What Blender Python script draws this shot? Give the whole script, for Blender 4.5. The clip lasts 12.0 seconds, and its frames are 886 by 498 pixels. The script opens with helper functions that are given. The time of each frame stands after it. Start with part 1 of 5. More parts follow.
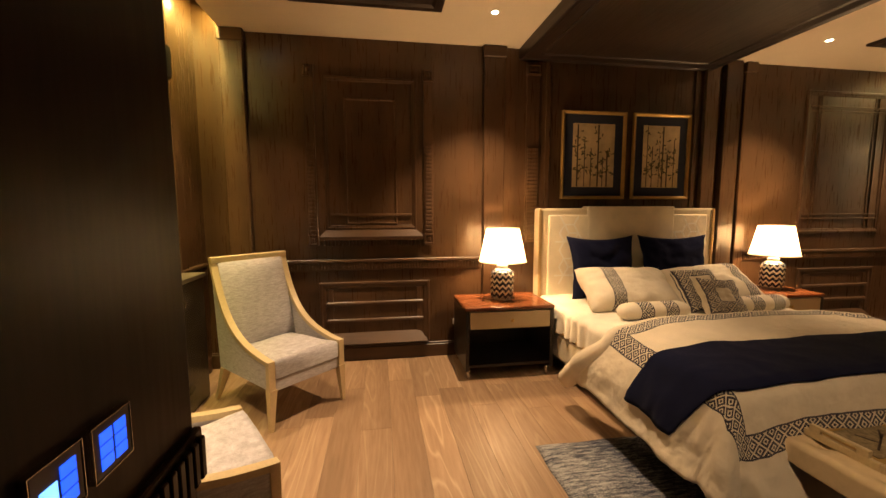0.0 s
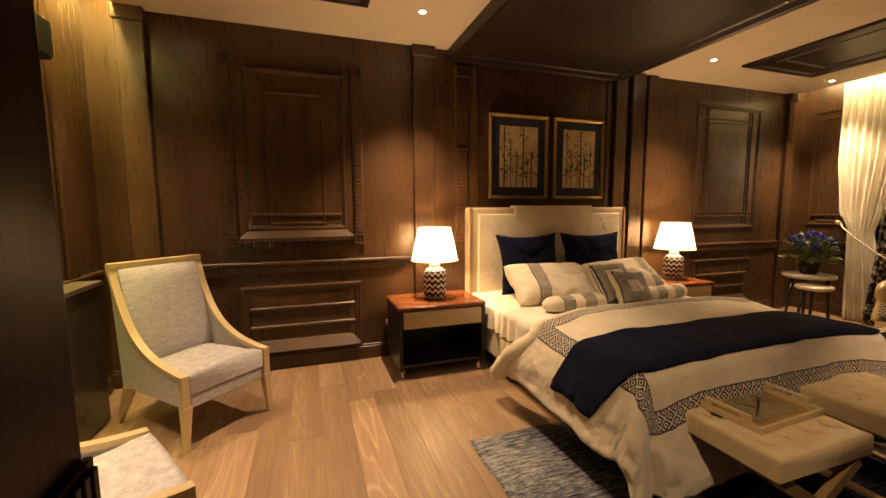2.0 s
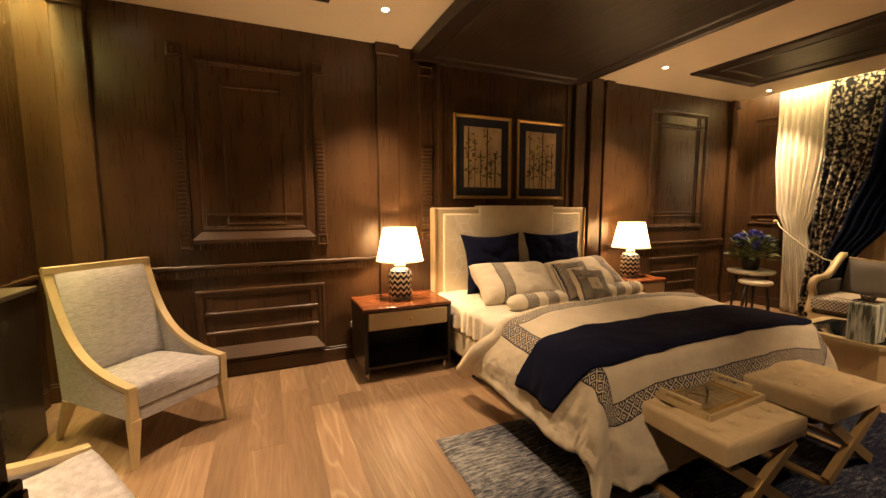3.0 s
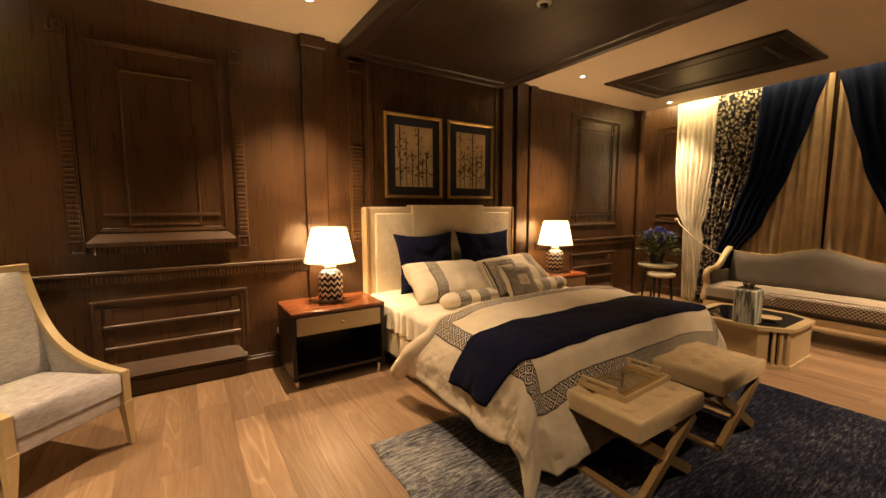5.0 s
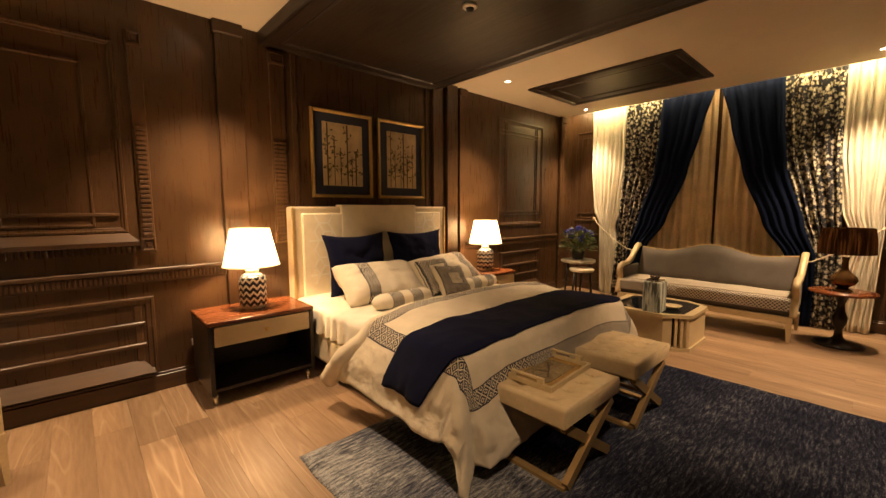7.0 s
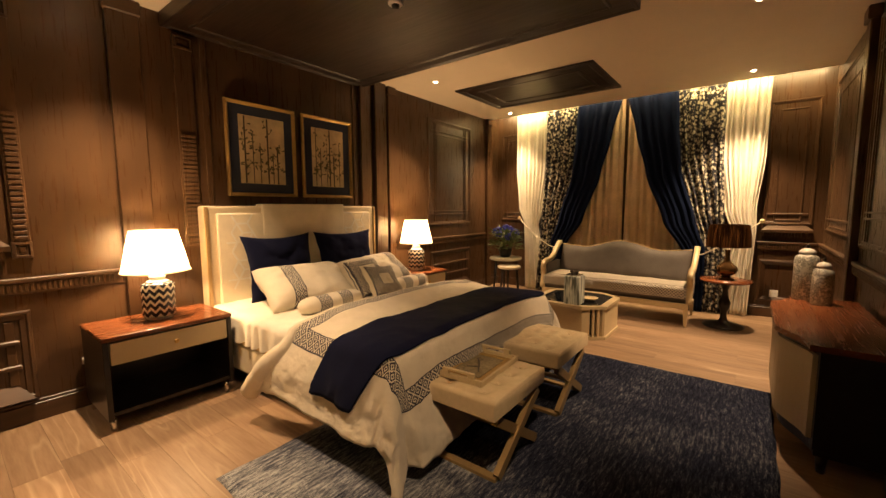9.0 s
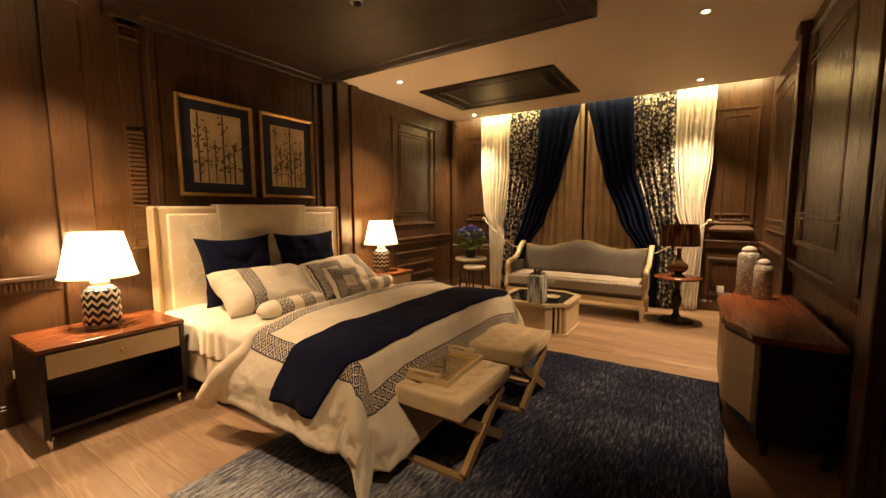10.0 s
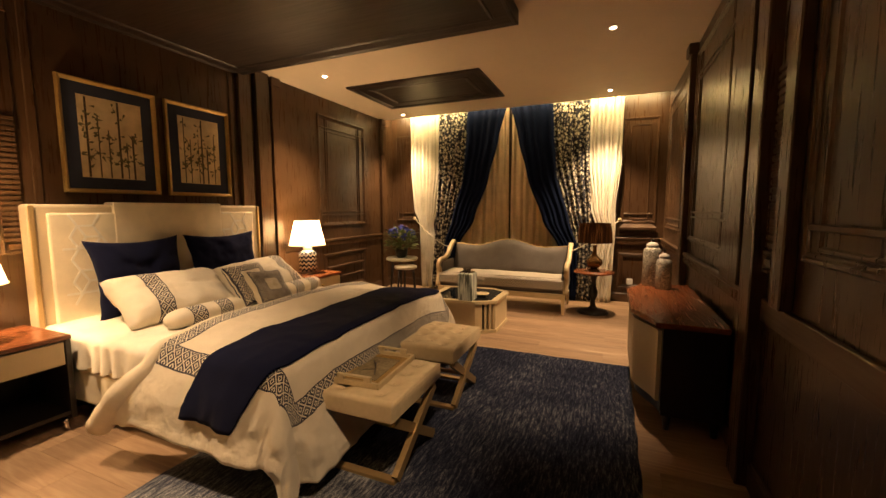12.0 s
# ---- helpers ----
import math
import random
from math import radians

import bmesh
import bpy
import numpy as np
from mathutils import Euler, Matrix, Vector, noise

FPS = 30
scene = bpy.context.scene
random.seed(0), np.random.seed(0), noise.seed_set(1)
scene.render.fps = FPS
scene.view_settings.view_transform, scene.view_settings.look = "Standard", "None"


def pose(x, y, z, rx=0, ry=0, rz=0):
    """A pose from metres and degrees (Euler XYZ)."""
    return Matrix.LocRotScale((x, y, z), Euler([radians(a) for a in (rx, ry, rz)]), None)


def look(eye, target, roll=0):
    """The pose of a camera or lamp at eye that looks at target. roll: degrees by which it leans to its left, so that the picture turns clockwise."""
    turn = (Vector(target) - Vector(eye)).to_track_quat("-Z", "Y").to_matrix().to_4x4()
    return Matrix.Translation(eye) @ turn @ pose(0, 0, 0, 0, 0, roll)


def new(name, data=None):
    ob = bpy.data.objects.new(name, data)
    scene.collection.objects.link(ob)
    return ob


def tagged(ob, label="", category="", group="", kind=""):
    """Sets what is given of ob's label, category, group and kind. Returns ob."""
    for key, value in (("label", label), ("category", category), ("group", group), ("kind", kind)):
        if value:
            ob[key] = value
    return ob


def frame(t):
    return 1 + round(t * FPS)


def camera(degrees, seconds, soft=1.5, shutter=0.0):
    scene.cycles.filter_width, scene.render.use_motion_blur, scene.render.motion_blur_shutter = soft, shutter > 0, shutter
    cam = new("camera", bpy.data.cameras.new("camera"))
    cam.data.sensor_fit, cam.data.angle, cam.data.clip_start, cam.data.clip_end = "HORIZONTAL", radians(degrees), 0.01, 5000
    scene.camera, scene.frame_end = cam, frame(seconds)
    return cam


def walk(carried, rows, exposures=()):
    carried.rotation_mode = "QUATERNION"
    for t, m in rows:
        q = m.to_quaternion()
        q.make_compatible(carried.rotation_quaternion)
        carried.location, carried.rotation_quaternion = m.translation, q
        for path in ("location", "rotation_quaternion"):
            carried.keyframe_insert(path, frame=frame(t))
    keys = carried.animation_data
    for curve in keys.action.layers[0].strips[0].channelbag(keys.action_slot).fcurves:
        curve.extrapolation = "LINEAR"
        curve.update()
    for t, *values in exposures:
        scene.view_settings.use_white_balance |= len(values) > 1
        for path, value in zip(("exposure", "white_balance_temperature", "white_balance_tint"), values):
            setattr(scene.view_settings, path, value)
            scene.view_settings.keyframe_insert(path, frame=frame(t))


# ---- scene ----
# ---------------------------------------------------------------- camera
cam = camera(96.2, 12.0)
ROWS = [
    (0.0, 0.0000, 0.0000, 1.4000, -9.030, -5.873, 0.109),
    (0.5, 0.0035, 0.0018, 1.3988, -11.231, -5.814, 0.125),
    (1.0, 0.0072, 0.0037, 1.3976, -13.625, -5.815, 0.229),
    (1.5, 0.0112, 0.0055, 1.3964, -16.157, -5.863, 0.238),
    (2.0, 0.0155, 0.0074, 1.3951, -18.629, -5.918, 0.225),
    (2.5, 0.0201, 0.0093, 1.3938, -21.109, -5.890, 0.234),
    (3.0, 0.0248, 0.0112, 1.3924, -23.529, -5.904, 0.171),
    (5.0, 0.0455, 0.0180, 1.3866, -32.998, -5.936, 0.163),
    (5.5, 0.0510, 0.0194, 1.3851, -35.367, -5.931, 0.204),
    (6.0, 0.0566, 0.0207, 1.3834, -37.641, -5.888, 0.247),
    (6.5, 0.0622, 0.0219, 1.3818, -40.087, -5.903, 0.215),
    (7.0, 0.0678, 0.0228, 1.3800, -42.581, -5.899, 0.189),
    (9.0, 0.0903, 0.0243, 1.3724, -52.398, -5.915, 0.237),
    (9.5, 0.0958, 0.0240, 1.3704, -54.892, -5.866, 0.213),
    (10.0, 0.1012, 0.0234, 1.3682, -57.316, -5.787, 0.221),
    (10.5, 0.1064, 0.0224, 1.3660, -59.805, -5.762, 0.153),
    (11.0, 0.1116, 0.0212, 1.3637, -62.282, -5.794, 0.132),
    (11.5, 0.1165, 0.0195, 1.3613, -64.733, -5.800, 0.152),
    (12.0, 0.1212, 0.0175, 1.3589, -67.132, -5.770, 0.130),
]
walk(cam, [(t, pose(x, y, z, 90 + pitch, roll, yaw)) for t, x, y, z, yaw, pitch, roll in ROWS],
     exposures=[(0.0, 0.12), (5.0, 0.12), (7.0, 0.20), (12.0, 0.30)])

# ---------------------------------------------------------------- light
world = bpy.data.worlds.new("night")
scene.world = world
world.use_nodes = True
world.node_tree.nodes["Background"].inputs[0].default_value = (0.02, 0.018, 0.015, 1)
world.node_tree.nodes["Background"].inputs[1].default_value = 0.15

WARM = (1.0, 0.675, 0.39)
CEIL, NORTH, SOUTH, WEST, EAST = 2.85, 3.65, -0.66, -1.47, 6.42
# Last row: an unseen lamp, added to brighten the half-hidden armchair.
SPOTS = [(-0.95, 3.06, 170.0), (0.875, 3.02, 300.0), (3.90, 3.06, 225.0), (5.86, 3.12, 255.0), (3.86, 0.06, 275.0), (5.75, 0.09, 340.0), (0.875, 0.06, 140.0), (-0.88, 1.32, 370.0)]


def spot_lamp(x, y, watts, target=None, degrees=82, blend=0.65):
    data = bpy.data.lights.new("downlight_lamp", "SPOT")
    data.energy, data.color, data.spot_size, data.spot_blend, data.shadow_soft_size = watts, WARM, radians(degrees), blend, 0.025
    ob = new("downlight_lamp", data)
    ob.matrix_world = look((x, y, CEIL - 0.012), target) if target else pose(x, y, CEIL - 0.012)
    return ob


AIMED = {(0.875, 0.06): (1.55, 1.55, 0.4), (3.86, 0.06): (3.85, 0.68, 0.0)}
CONES = {(0.875, 0.06): (50, 0.75), (3.86, 0.06): (68, 0.7), (-0.95, 3.06): (76, 1.0), (-0.88, 1.32): (74, 1.0), (0.875, 3.02): (85, 0.6), (3.90, 3.06): (85, 0.6)}
for sx, sy, power in SPOTS:
    spot_lamp(sx, sy, power, AIMED.get((sx, sy)), *CONES.get((sx, sy), (84, 0.65)))


def cove_lamp(x, y0, y1, watts, tilt, colour=(1.0, 0.72, 0.34)):
    data = bpy.data.lights.new("cove_lamp", "AREA")
    data.energy, data.color, data.shape = watts, colour, "RECTANGLE"
    data.size, data.size_y = 0.03, y1 - y0
    ob = new("cove_lamp", data)
    ob.matrix_world = pose(x, (y0 + y1) / 2, CEIL + 0.13, 0, tilt, 0)
    return ob


cove_lamp(6.122, SOUTH + 0.05, NORTH - 0.05, 62.0, -14)
cove_lamp(-1.272, 1.1, NORTH - 0.05, 85.0, 16, (1.0, 0.78, 0.22))


def bulb_lamp(x, y, z, watts, name="bulb_lamp"):
    data = bpy.data.lights.new(name, "POINT")
    data.energy, data.color, data.shadow_soft_size = watts, (1.0, 0.62, 0.30), 0.035
    ob = new(name, data)
    ob.location = (x, y, z)
    return ob


bulb_lamp(1.06, 3.34, 1.09, 37.0)
bulb_lamp(3.84, 3.34, 1.09, 37.0)
bulb_lamp(5.62, 0.20, 1.03, 1.6)


# ---------------------------------------------------------------- materials
def material(name, rough=0.5, metal=0.0, spec=0.5):
    m = bpy.data.materials.new(name)
    m.use_nodes = True
    t = m.node_tree
    b = t.nodes["Principled BSDF"]
    b.inputs["Roughness"].default_value, b.inputs["Metallic"].default_value = rough, metal
    b.inputs["Specular IOR Level"].default_value = spec
    return m, t, b


def node(t, kind, **values):
    n = t.nodes.new(kind)
    for key, value in values.items():
        if key in n.inputs:
            n.inputs[key].default_value = value
        else:
            setattr(n, key, value)
    return n


def ramp(t, source, stops):
    r = t.nodes.new("ShaderNodeValToRGB")
    els = r.color_ramp.elements
    while len(els) < len(stops):
        els.new(0.5)
    for e, (p, c) in zip(els, stops):
        e.position, e.color = p, (*c, 1)
    t.links.new(source, r.inputs[0])
    return r.outputs[0]


def coords(t, scale=(1, 1, 1), rot=(0, 0, 0), kind="Object"):
    c = t.nodes.new("ShaderNodeTexCoord")
    m = t.nodes.new("ShaderNodeMapping")
    m.inputs["Scale"].default_value = scale
    m.inputs["Rotation"].default_value = [radians(a) for a in rot]
    t.links.new(c.outputs[kind], m.inputs[0])
    return m.outputs[0]


def noise_tex(t, vec, scale, detail=4.0, rough=0.55):
    n = node(t, "ShaderNodeTexNoise", Scale=scale, Detail=detail, Roughness=rough)
    t.links.new(vec, n.inputs["Vector"])
    return n.outputs["Fac"]


def bump(t, b, height, strength, distance=0.01):
    n = node(t, "ShaderNodeBump", Strength=strength, Distance=distance)
    t.links.new(height, n.inputs["Height"])
    t.links.new(n.outputs[0], b.inputs["Normal"])


def mixed(t, fac, a, c, mode="MIX"):
    n = t.nodes.new("ShaderNodeMix")
    n.data_type, n.blend_type = "RGBA", mode
    for s, v in ((0, fac), (6, a), (7, c)):
        if hasattr(v, "links"):
            t.links.new(v, n.inputs[s])
        elif s == 0:
            n.inputs[s].default_value = v
        else:
            n.inputs[s].default_value = (*v, 1)
    return n.outputs[2]


def math_node(t, op, a, c=0.0):
    n = t.nodes.new("ShaderNodeMath")
    n.operation = op
    for s, v in ((0, a), (1, c)):
        if hasattr(v, "links"):
            t.links.new(v, n.inputs[s])
        else:
            n.inputs[s].default_value = v
    return n.outputs[0]


def wood(name, dark, mid, light, axis="z", rough=0.38, fine=60.0, strength=0.12, vary=True, spec=0.5):
    m, t, b = material(name, rough, 0.0, spec)
    s = {"x": (0.05, 1, 1), "y": (1, 0.05, 1), "z": (1, 1, 0.05)}[axis]
    v = coords(t, s)
    if vary:
        info = t.nodes.new("ShaderNodeObjectInfo")
        add = t.nodes.new("ShaderNodeVectorMath")
        add.operation = "ADD"
        t.links.new(v, add.inputs[0])
        t.links.new(math_node(t, "MULTIPLY", info.outputs["Random"], 9.0), add.inputs[1])
        v = add.outputs[0]
    g = noise_tex(t, v, fine, 6.0, 0.6)
    w = noise_tex(t, v, 7.0, 3.0)
    big = noise_tex(t, coords(t, (1, 1, 1)), 1.6, 3.0)
    col = ramp(t, g, [(0.22, dark), (0.52, mid), (0.80, light)])
    col = mixed(t, math_node(t, "MULTIPLY", w, 0.55), col, mid)
    tone = ramp(t, big, [(0.3, (0.66, 0.63, 0.60)), (0.7, (1.16, 1.14, 1.11))])
    col = mixed(t, 1.0, col, tone, "MULTIPLY")
    band = noise_tex(t, v, 6.0, 2.0, 0.4)
    col = mixed(t, 1.0, col, ramp(t, band, [(0.30, (0.74, 0.72, 0.70)), (0.52, (1.0, 1.0, 1.0)), (0.72, (1.20, 1.19, 1.17))]), "MULTIPLY")
    t.links.new(col, b.inputs["Base Color"])
    t.links.new(ramp(t, g, [(0.2, (rough + 0.12,) * 3), (0.8, (rough - 0.06,) * 3)]), b.inputs["Roughness"])
    bump(t, b, g, strength, 0.004)
    return m


def cloth(name, a, c, scale=260.0, rough=0.9, wrinkle=0.0, sheen=0.06, spec=0.2):
    m, t, b = material(name, rough, 0.0, spec)
    v = coords(t)
    w = noise_tex(t, v, scale, 2.0)
    big = noise_tex(t, v, 5.0, 4.0)
    col = mixed(t, w, a, c)
    col = mixed(t, 1.0, col, ramp(t, big, [(0.3, (0.86,) * 3), (0.7, (1.08,) * 3)]), "MULTIPLY")
    t.links.new(col, b.inputs["Base Color"])
    b.inputs["Sheen Weight"].default_value = sheen
    h = math_node(t, "ADD", math_node(t, "MULTIPLY", w, 0.25), math_node(t, "MULTIPLY", noise_tex(t, v, 14.0, 4.0), wrinkle))
    bump(t, b, h, 0.5, 0.01)
    return m


def plain(name, colour, rough=0.5, metal=0.0, grain=120.0, amount=0.15, relief=0.05):
    m, t, b = material(name, rough, metal)
    v = coords(t)
    n = noise_tex(t, v, grain, 3.0)
    big = noise_tex(t, v, 4.0, 3.0)
    f = math_node(t, "MULTIPLY", math_node(t, "ADD", n, big), 0.5)
    lo = tuple(k * (1 - amount) for k in colour)
    hi = tuple(min(1, k * (1 + amount)) for k in colour)
    t.links.new(ramp(t, f, [(0.3, lo), (0.7, hi)]), b.inputs["Base Color"])
    bump(t, b, n, relief, 0.003)
    return m


WALNUT = wood("walnut_panel", (0.055, 0.0275, 0.0126), (0.073, 0.0385, 0.0180), (0.092, 0.0505, 0.0242), "z", 0.27, 60.0, 0.035)
WALNUT_X = wood("walnut_rail_x", (0.060, 0.031, 0.0150), (0.080, 0.043, 0.021), (0.102, 0.056, 0.028), "x", 0.34, 60.0, 0.04)
WALNUT_Y = wood("walnut_rail_y", (0.060, 0.031, 0.0150), (0.080, 0.043, 0.021), (0.102, 0.056, 0.028), "y", 0.34, 60.0, 0.04)
DARKWOOD = wood("dark_ceiling_wood", (0.012, 0.0056, 0.0026), (0.018, 0.0085, 0.004), (0.026, 0.0125, 0.006), "y", 0.42, 60.0, 0.01)
# Entrance wood coloured almost black, standing in for the shade it lies in.
SHADEDWALL = wood("shaded_entrance_wood", (0.010, 0.0043, 0.0020), (0.0145, 0.0061, 0.0029), (0.019, 0.0082, 0.0040), "z", 0.36, 60.0, 0.02, spec=0.14)
CREAMCEIL = plain("cream_ceiling_paint", (0.76, 0.66, 0.52), 0.75, 0, 90.0, 0.04)
REDWOOD = wood("reddish_veneer", (0.10, 0.030, 0.012), (0.20, 0.065, 0.024), (0.28, 0.10, 0.038), "x", 0.22)
EBONY = plain("black_lacquer", (0.012, 0.009, 0.008), 0.30, 0, 60.0, 0.3)
CREAMLEATHER = plain("cream_drawer_leather", (0.52, 0.42, 0.27), 0.5, 0, 220.0, 0.10, 0.2)
CHAMPAGNE = plain("champagne_gold_wood", (0.46, 0.315, 0.14), 0.34, 0.45, 80.0, 0.12)
PALEWOOD = plain("pale_gilded_wood", (0.58, 0.46, 0.27), 0.36, 0.15, 90.0, 0.14)
GOLD = plain("gold_frame", (0.42, 0.27, 0.09), 0.48, 0.55, 70.0, 0.25)
CHROME = plain("bright_metal", (0.75, 0.72, 0.68), 0.18, 1.0)
BRASS = plain("brass", (0.62, 0.42, 0.16), 0.28, 1.0)
BLACK = plain("black_plastic", (0.010, 0.010, 0.011), 0.45)
WHITE = plain("white_plastic", (0.80, 0.78, 0.74), 0.4, 0, 50.0, 0.03)
NAVYCLOTH = cloth("navy_velvet", (0.0045, 0.0055, 0.019), (0.008, 0.010, 0.031), 300.0, 0.95, 0.3, 0.02, 0.08)
GREYCLOTH, tt, bb = material("grey_chair_fabric", 0.7, 0, 0.25)
streak = noise_tex(tt, coords(tt, (1, 1, 5)), 24.0, 5.0, 0.65)
weave = noise_tex(tt, coords(tt), 230.0, 2.0)
col = ramp(tt, streak, [(0.30, (0.35, 0.33, 0.345)), (0.5, (0.46, 0.44, 0.465)), (0.70, (0.58, 0.565, 0.59))])
col = mixed(tt, 1.0, col, ramp(tt, weave, [(0.3, (0.84,) * 3), (0.7, (1.12,) * 3)]), "MULTIPLY")
tt.links.new(col, bb.inputs["Base Color"])
bb.inputs["Sheen Weight"].default_value = 0.15
bump(tt, bb, math_node(tt, "ADD", weave, streak), 0.25, 0.006)
GREIGE = cloth("greige_seat_fabric", (0.40, 0.35, 0.28), (0.50, 0.44, 0.36), 260.0, 0.85, 0.15)
GREYSOFA = cloth("taupe_sofa_fabric", (0.115, 0.098, 0.088), (0.165, 0.142, 0.128), 260.0, 0.9, 0.15)
LINEN = cloth("cream_linen", (0.66, 0.57, 0.43), (0.74, 0.65, 0.50), 380.0, 0.85, 0.8)
SHEET = cloth("ivory_sheet", (0.74, 0.68, 0.56), (0.80, 0.74, 0.62), 380.0, 0.8, 1.0)
HBFABRIC = cloth("headboard_fabric", (0.76, 0.66, 0.47), (0.82, 0.72, 0.53), 300.0, 0.5, 0.1, 0.1, 0.3)
SHEER = cloth("ivory_sheer", (0.74, 0.69, 0.56), (0.81, 0.76, 0.63), 300.0, 0.8, 0.2)
BEIGESHEER = cloth("beige_sheer", (0.70, 0.55, 0.35), (0.78, 0.63, 0.42), 300.0, 0.8, 0.2)
NAVYCURTAIN = cloth("navy_curtain", (0.0035, 0.0065, 0.019), (0.006, 0.010, 0.028), 300.0, 0.95, 0.2, 0.0, 0.05)
STOOLLEATHER = plain("ivory_stool_leather", (0.63, 0.49, 0.30), 0.26, 0, 28.0, 0.10, 0.5)


# ---------------------------------------------------------------- mesh helpers
def part(name, bm, mat, parent=None, label="", smooth=False, kind=""):
    me = bpy.data.meshes.new(name)
    bmesh.ops.recalc_face_normals(bm, faces=bm.faces[:])
    bm.to_mesh(me)
    bm.free()
    for m in (mat if isinstance(mat, (list, tuple)) else [mat]):
        me.materials.append(m)
    if smooth:
        for p in me.polygons:
            p.use_smooth = True
    ob = new(name, me)
    if parent is not None:
        ob.parent = parent
    if label or kind:
        tagged(ob, label, kind=kind)
    return ob


def thing(name, m, label, category, group=""):
    ob = new(name)
    ob.empty_display_size = 0.1
    ob.matrix_world = m
    return tagged(ob, label, category, group)


def box(bm, x0, x1, y0, y1, z0, z1, bevel=0.0, seg=2):
    vs = [bm.verts.new((x, y, z)) for x in (x0, x1) for y in (y0, y1) for z in (z0, z1)]
    fs = [bm.faces.new([vs[i] for i in q]) for q in ((0, 1, 3, 2), (4, 6, 7, 5), (0, 4, 5, 1), (2, 3, 7, 6), (0, 2, 6, 4), (1, 5, 7, 3))]
    if bevel:
        es = list({e for f in fs for e in f.edges})
        bmesh.ops.bevel(bm, geom=es, offset=bevel, segments=seg, affect="EDGES", profile=0.5)
    return bm


def boxes(*rows, bevel=0.0):
    bm = bmesh.new()
    for r in rows:
        box(bm, *r, bevel=bevel)
    return bm


def lathe(bm, prof, n=32, cx=0.0, cy=0.0):
    rings = []
    for r, z in prof:
        rings.append([bm.verts.new((cx + r * math.cos(2 * math.pi * k / n), cy + r * math.sin(2 * math.pi * k / n), z)) for k in range(n)])
    for a, c in zip(rings, rings[1:]):
        for k in range(n):
            bm.faces.new((a[k], a[(k + 1) % n], c[(k + 1) % n], c[k]))
    if prof[0][0] > 1e-4:
        bm.faces.new(rings[0][::-1])
    if prof[-1][0] > 1e-4:
        bm.faces.new(rings[-1])
    return bm


def grid(bm, fn, nu, nv, uv=None):
    vs = [[bm.verts.new(fn(i / nu, j / nv)) for j in range(nv + 1)] for i in range(nu + 1)]
    lay = bm.loops.layers.uv.new("sheet") if uv else None
    for i in range(nu):
        for j in range(nv):
            f = bm.faces.new((vs[i][j], vs[i + 1][j], vs[i + 1][j + 1], vs[i][j + 1]))
            if uv:
                for lp, (a, c) in zip(f.loops, ((i, j), (i + 1, j), (i + 1, j + 1), (i, j + 1))):
                    lp[lay].uv = uv(a / nu, c / nv)
    return bm


def moulding(bm, m, u0, u1, v0, v1, prof, fill=True):
    """A mitred frame: prof runs from the outer edge inwards, as (inset, height)."""
    loops = []
    for d, h in prof:
        loops.append([bm.verts.new(m @ Vector(p)) for p in ((u0 + d, v0 + d, h), (u1 - d, v0 + d, h), (u1 - d, v1 - d, h), (u0 + d, v1 - d, h))])
    for a, c in zip(loops, loops[1:]):
        for k in range(4):
            bm.faces.new((a[k], a[(k + 1) % 4], c[(k + 1) % 4], c[k]))
    if fill:
        bm.faces.new(loops[-1])
    return bm


def slab(bm, m, u0, u1, v0, v1, h0, h1, bevel=0.004):
    c = bmesh.new()
    box(c, u0, u1, v0, v1, h0, h1, bevel, 1)
    for v in c.verts:
        v.co = m @ v.co
    me = bpy.data.meshes.new("tmp")
    c.to_mesh(me)
    c.free()
    bm.from_mesh(me)
    bpy.data.meshes.remove(me)
    return bm


def tube(bm, pts, radius, n=10, closed=False):
    """A round or tapered rod along pts; radius is a number or one for each point."""
    pts = [Vector(p) for p in pts]
    rings, up = [], None
    for i, p in enumerate(pts):
        d = (pts[min(i + 1, len(pts) - 1)] - pts[max(i - 1, 0)]).normalized()
        if up is None:
            up = d.orthogonal().normalized()
        up = (up - d * up.dot(d)).normalized()
        side = d.cross(up)
        r = radius[i] if isinstance(radius, (list, tuple)) else radius
        rings.append([bm.verts.new(p + r * (math.cos(2 * math.pi * k / n) * up + math.sin(2 * math.pi * k / n) * side)) for k in range(n)])
    for a, c in zip(rings, rings[1:]):
        for k in range(n):
            bm.faces.new((a[k], a[(k + 1) % n], c[(k + 1) % n], c[k]))
    bm.faces.new(rings[0][::-1])
    bm.faces.new(rings[-1])
    return bm


def strip(bm, path, offset, width0, width1, axis=Vector((1, 0, 0))):
    """A flat bar of rectangular section along a path in one plane: offset across the plane's normal, thickness from width0 to width1 in it."""
    pts = [Vector(p) for p in path]
    rings = []
    for i, p in enumerate(pts):
        d = (pts[min(i + 1, len(pts) - 1)] - pts[max(i - 1, 0)]).normalized()
        nrm = axis.cross(d).normalized()
        rings.append([bm.verts.new(p + axis * a + nrm * w) for a, w in ((offset[0], width0), (offset[1], width0), (offset[1], width1), (offset[0], width1))])
    for a, c in zip(rings, rings[1:]):
        for k in range(4):
            bm.faces.new((a[k], a[(k + 1) % 4], c[(k + 1) % 4], c[k]))
    bm.faces.new(rings[0][::-1])
    bm.faces.new(rings[-1])
    return bm


def bezier(p, n):
    out = []
    for i in range(n + 1):
        t = i / n
        k = ((1 - t) ** 3, 3 * t * (1 - t) ** 2, 3 * t * t * (1 - t), t ** 3)
        out.append(tuple(sum(k[j] * p[j][a] for j in range(4)) for a in range(len(p[0]))))
    return out


